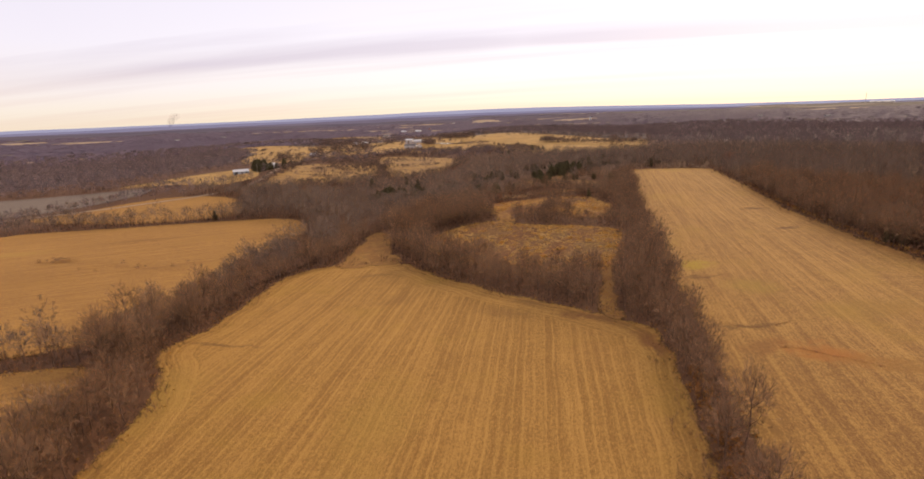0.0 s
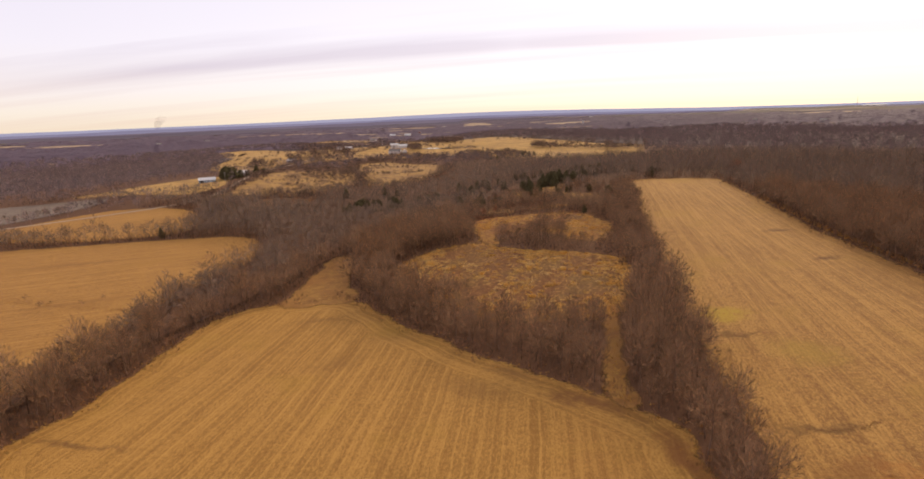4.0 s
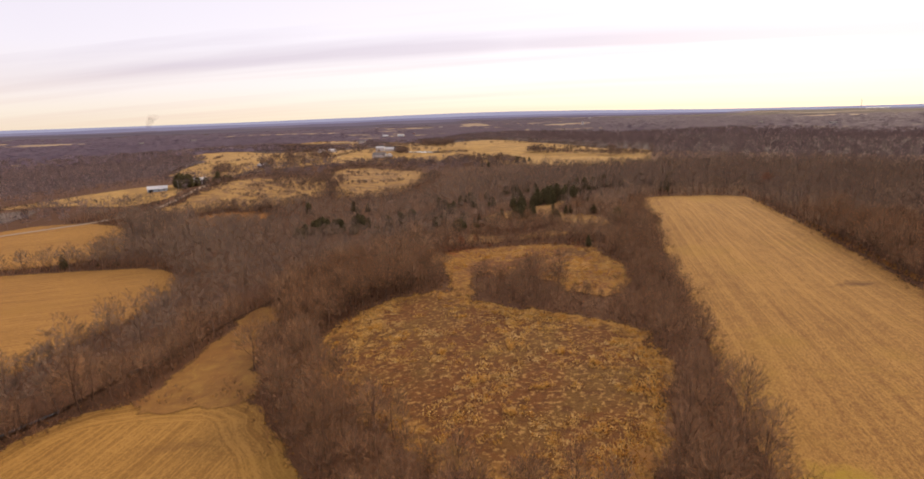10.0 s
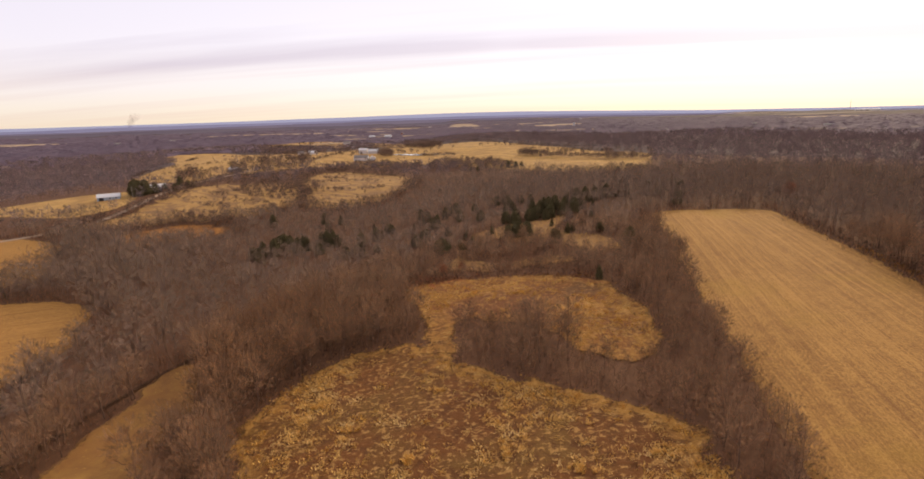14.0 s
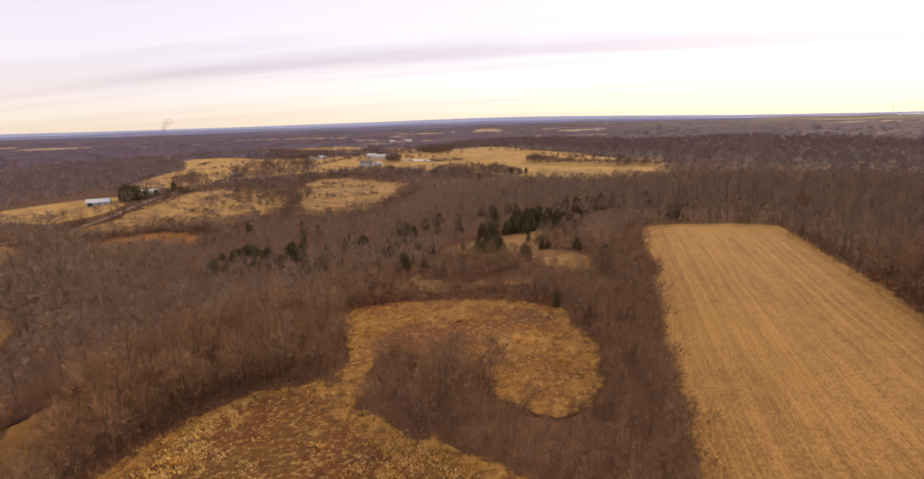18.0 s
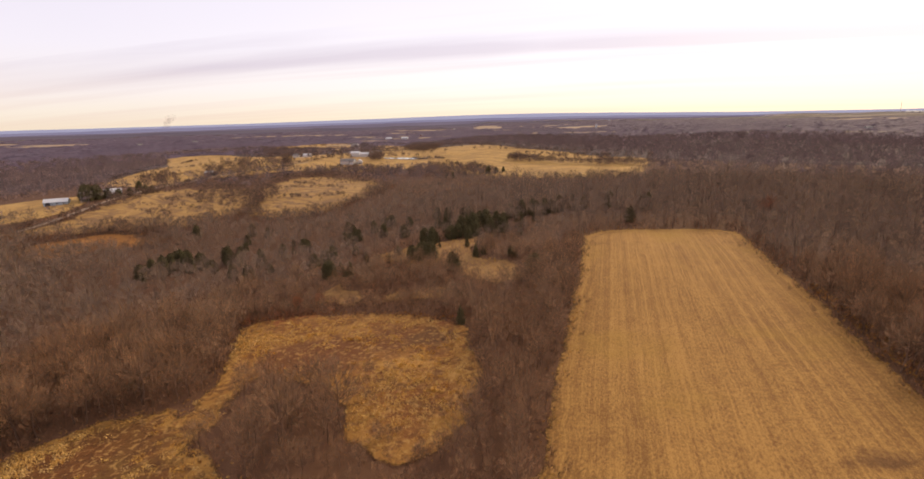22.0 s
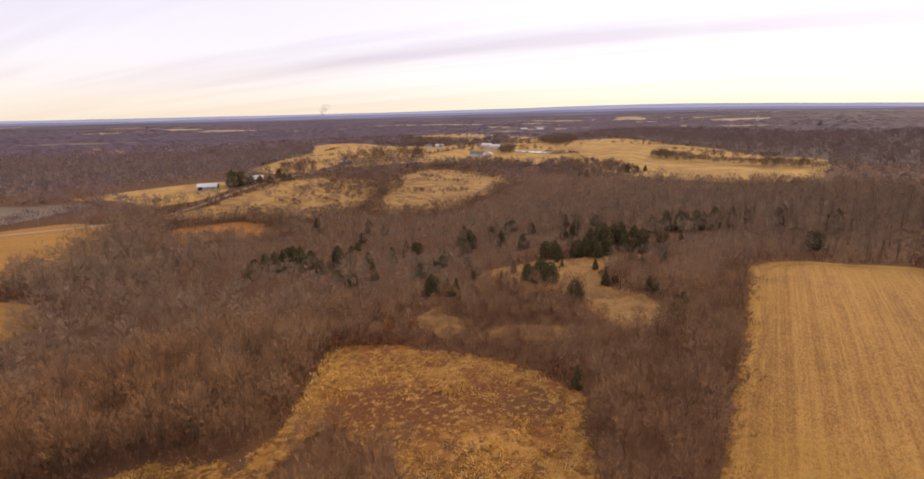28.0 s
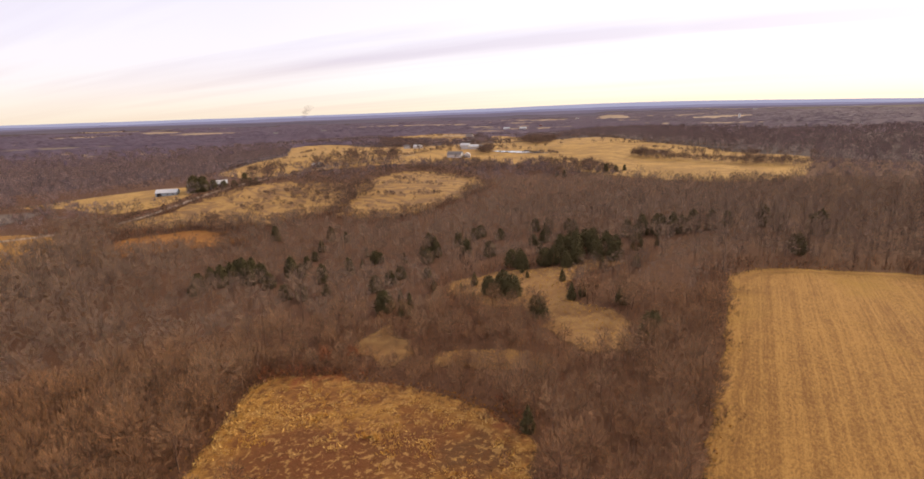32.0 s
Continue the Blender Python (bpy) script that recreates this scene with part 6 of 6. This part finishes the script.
belt(([(-214, 728), (-187, 734), (-167, 755), (-136, 784), (-152, 842), (-198, 840), (-221, 814), (-240, 783)], [(-164, 772), (-162, 808), (-143, 811), (-156, 855), (-195, 852)],
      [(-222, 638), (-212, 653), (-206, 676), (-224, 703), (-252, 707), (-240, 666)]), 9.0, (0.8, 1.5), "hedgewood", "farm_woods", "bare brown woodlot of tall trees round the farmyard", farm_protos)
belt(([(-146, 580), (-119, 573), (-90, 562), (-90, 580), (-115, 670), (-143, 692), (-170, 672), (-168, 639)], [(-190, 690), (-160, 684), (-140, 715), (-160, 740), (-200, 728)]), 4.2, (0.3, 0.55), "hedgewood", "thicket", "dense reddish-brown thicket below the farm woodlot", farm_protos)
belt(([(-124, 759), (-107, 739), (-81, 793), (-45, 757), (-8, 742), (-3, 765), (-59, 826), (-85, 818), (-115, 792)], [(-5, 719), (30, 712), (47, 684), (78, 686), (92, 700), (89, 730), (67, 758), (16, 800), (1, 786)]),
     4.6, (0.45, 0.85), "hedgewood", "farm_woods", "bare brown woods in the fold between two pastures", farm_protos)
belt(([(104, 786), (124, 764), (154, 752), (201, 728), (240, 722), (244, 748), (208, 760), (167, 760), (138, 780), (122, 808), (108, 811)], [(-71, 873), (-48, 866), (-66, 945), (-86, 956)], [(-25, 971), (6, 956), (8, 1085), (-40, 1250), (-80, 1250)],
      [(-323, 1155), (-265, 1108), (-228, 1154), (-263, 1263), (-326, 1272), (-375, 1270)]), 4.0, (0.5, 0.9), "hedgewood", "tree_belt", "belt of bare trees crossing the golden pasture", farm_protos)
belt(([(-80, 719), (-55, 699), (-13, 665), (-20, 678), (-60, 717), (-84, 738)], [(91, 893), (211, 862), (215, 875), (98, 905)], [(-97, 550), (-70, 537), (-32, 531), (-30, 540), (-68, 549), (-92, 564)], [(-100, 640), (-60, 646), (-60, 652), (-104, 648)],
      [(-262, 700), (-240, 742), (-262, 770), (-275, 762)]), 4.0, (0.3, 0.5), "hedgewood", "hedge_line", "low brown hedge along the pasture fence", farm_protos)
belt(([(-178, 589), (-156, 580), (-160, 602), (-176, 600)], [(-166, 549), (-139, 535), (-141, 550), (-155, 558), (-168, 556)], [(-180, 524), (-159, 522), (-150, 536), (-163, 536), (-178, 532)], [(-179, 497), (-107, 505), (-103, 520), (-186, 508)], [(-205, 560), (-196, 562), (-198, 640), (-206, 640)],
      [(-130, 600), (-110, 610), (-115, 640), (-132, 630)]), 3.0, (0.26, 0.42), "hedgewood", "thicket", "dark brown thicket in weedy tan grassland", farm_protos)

belt(([(27, 288), (30, 298), (42, 293), (45, 266), (38, 267), (33, 270)],), 2.6, (0.8, 1.5), "twig", "sapling_clump", "dense grey-brown sapling thicket between the meadows", bush_protos)

# hedges and gullies that part the farm's pastures
rows_of_brush = []
for line in (
        [(-316, 720), (-327, 774), (-304, 816), (-263, 832)],
        [(-384, 985), (-401, 1061)],
        [(-208, 676), (-213, 716), (-204, 723)],
        [(-215, 702), (-173, 669), (-151, 678), (-131, 706)],
        [(-161, 604), (-143, 592), (-128, 605)],
        [(-161, 562), (-146, 573), (-111, 553)],
        [(-169, 518), (-153, 523), (-135, 532), (-114, 534)],
        [(-136, 706), (-142, 758), (-126, 773)],
        [(-108, 694), (-76, 669)],
        [(-62, 655), (-44, 643)],
        [(-94, 608), (-71, 602), (-50, 604), (-31, 611)],
        [(-59, 570), (-33, 566), (-17, 577)],
        [(-234, 1744), (-176, 1741), (-93, 1542)],
        [(-108, 1174), (-81, 1368)],
        [(-80, 913), (-72, 954), (-46, 967)],
        [(96, 936), (142, 915), (188, 896)],
        [(38, 1155), (96, 963)],
        [(125, 853), (164, 834), (226, 836)],
        [(-16, 866), (8, 873), (30, 831)],
        [(-155, 854), (-143, 934), (-138, 978)]):
    c = np.array(line, float)
    for a, b in zip(c[:-1], c[1:]):
        n = max(3, int(np.hypot(*(b - a)) / 1.8))
        rows_of_brush += [a + (b - a) * rng.random() + rng.normal(0, 1.3, 2) for _ in range(n)]
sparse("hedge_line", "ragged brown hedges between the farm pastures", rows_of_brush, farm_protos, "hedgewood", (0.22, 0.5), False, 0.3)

# thickets in drawn-out patches over the weedy slopes
pts = []
for k, limit in ((11, 0.3), (13, 0.42)):
    p = OPEN[k]
    lo, hi = p.min(0), p.max(0)
    gx, gy = np.meshgrid(np.arange(lo[0], hi[0], 4.0), np.arange(lo[1], hi[1], 4.0))
    gx, gy = (gx + rng.uniform(-2, 2, gx.shape)).ravel(), (gy + rng.uniform(-2, 2, gy.shape)).ravel()
    m = inside(p, gx, gy)
    pts += [(a, b) for a, b in zip(gx[m], gy[m]) if noise.noise((a * 0.028, b * 0.06, 14.0)) + 0.4 * noise.noise((a * 0.1, b * 0.16, 3.0)) > limit]
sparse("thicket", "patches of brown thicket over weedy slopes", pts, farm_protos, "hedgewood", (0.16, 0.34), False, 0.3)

# oaks that keep their rusty leaves, and pale sycamores, stand out of the woods
for name, label, category, mat, spots in (
        ("oak_tree", "oak still holding rusty red-brown leaves", "tree", "oak_leaf", ((218, 453, 0.9), (222, 457, 0.75), (213, 452, 0.6), (226, 455, 0.6), (20, 346, 0.4), (27, 347, 0.35), (69, 338, 0.35))),
        ("sycamore_tree", "pale grey sycamore standing above brown woods", "tree", "pale_bark", ((303, 645, 0.9), (308, 648, 0.8), (312, 706, 0.9), (320, 712, 0.8), (326, 771, 0.9), (212, 459, 0.7), (338, 660, 0.7)))):
    for n, (px, py, s) in enumerate(spots):
        root = tagged(new(name), label, category, "standout trees of the woods")
        (tv, tf), (cv, cf) = near_protos[(n * 2) % 6]
        link_mesh("trunk", tv, tf, M["bark" if mat == "oak_leaf" else "pale_bark"], tint=np.full(len(tv), 0.8), parent=root)
        link_mesh("crown", cv, cf, M[mat], tint=rng.uniform(0.3, 0.8) + np.zeros(len(cv)), parent=root)
        root.matrix_basis = standing(px, py, s * 1.25, rng.uniform(0, 6.28))

# rank grass and brush along the borders of the near fields
borders = []
for p in [OPEN[k] for k in (0, 1, 4, 5, 6, 7, 8)]:
    q = np.roll(p, -1, 0)
    ln = np.hypot(*(q - p).T)
    for a, b, l in zip(p, q, ln):
        for _ in range(int(l * 1.6 + rng.random())):
            c = a + (b - a) * rng.random()
            if from_line(c[0], c[1]) < 190 and c[1] > -40:
                borders.append(c + rng.normal(0, 1.7, 2))
q = np.array(borders)
v, f, t = joined(tufts, q[:, 0], q[:, 1], rng, 0.3, 0.8, sink=-0.2, hue=np.clip(rng.normal(0.28, 0.18, len(q)), 0, 1))
tagged(link_mesh("border_grass", v, f, M["tuft"], tint=t), "rank tan grass along the field borders", "grass", kind="stuff")
k = rng.random(len(q)) < 0.4
q = q[k] + rng.normal(0, 1.2, (k.sum(), 2))
v, f, t = joined(bush_protos, q[:, 0], q[:, 1], rng, 0.5, 1.2)
tagged(link_mesh("border_brush", v, f, M["brush"], tint=t), "reddish brush creeping out from the hedgerows", "brush", kind="stuff")

# straggling trees and bushes along the borders of the farm fields
edge_trees = []
for p in [OPEN[k] for k in (9, 11, 12, 13, 15, 16, 17)]:
    q = np.roll(p, -1, 0)
    for a, b, l in zip(p, q, np.hypot(*(q - p).T)):
        for _ in range(int(l / 3.2 + rng.random())):
            if noise.noise((a[0] * 0.02, a[1] * 0.02, 4.0)) > -0.25:
                edge_trees.append(a + (b - a) * rng.random() + rng.normal(0, 2.0, 2))
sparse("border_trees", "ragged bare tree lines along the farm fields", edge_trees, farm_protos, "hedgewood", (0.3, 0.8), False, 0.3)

# scattered farmsteads far off
for k in range(16):
    r, az = 1500 + 2200 * rng.random(), radians(rng.uniform(-60, 46))
    building("farmstead", "tiny pale farm building far away among woods", "house", (40 + r * math.sin(az), 150 + r * math.cos(az)), rng.uniform(0, 180), rng.uniform(8, 11), rng.uniform(11, 20), 4.0, 2.6, M["white" if k % 3 else "brick_red"], M["roof_grey"],
             doors=(("s", 0, 3, 3, 0),), group="far farmsteads")
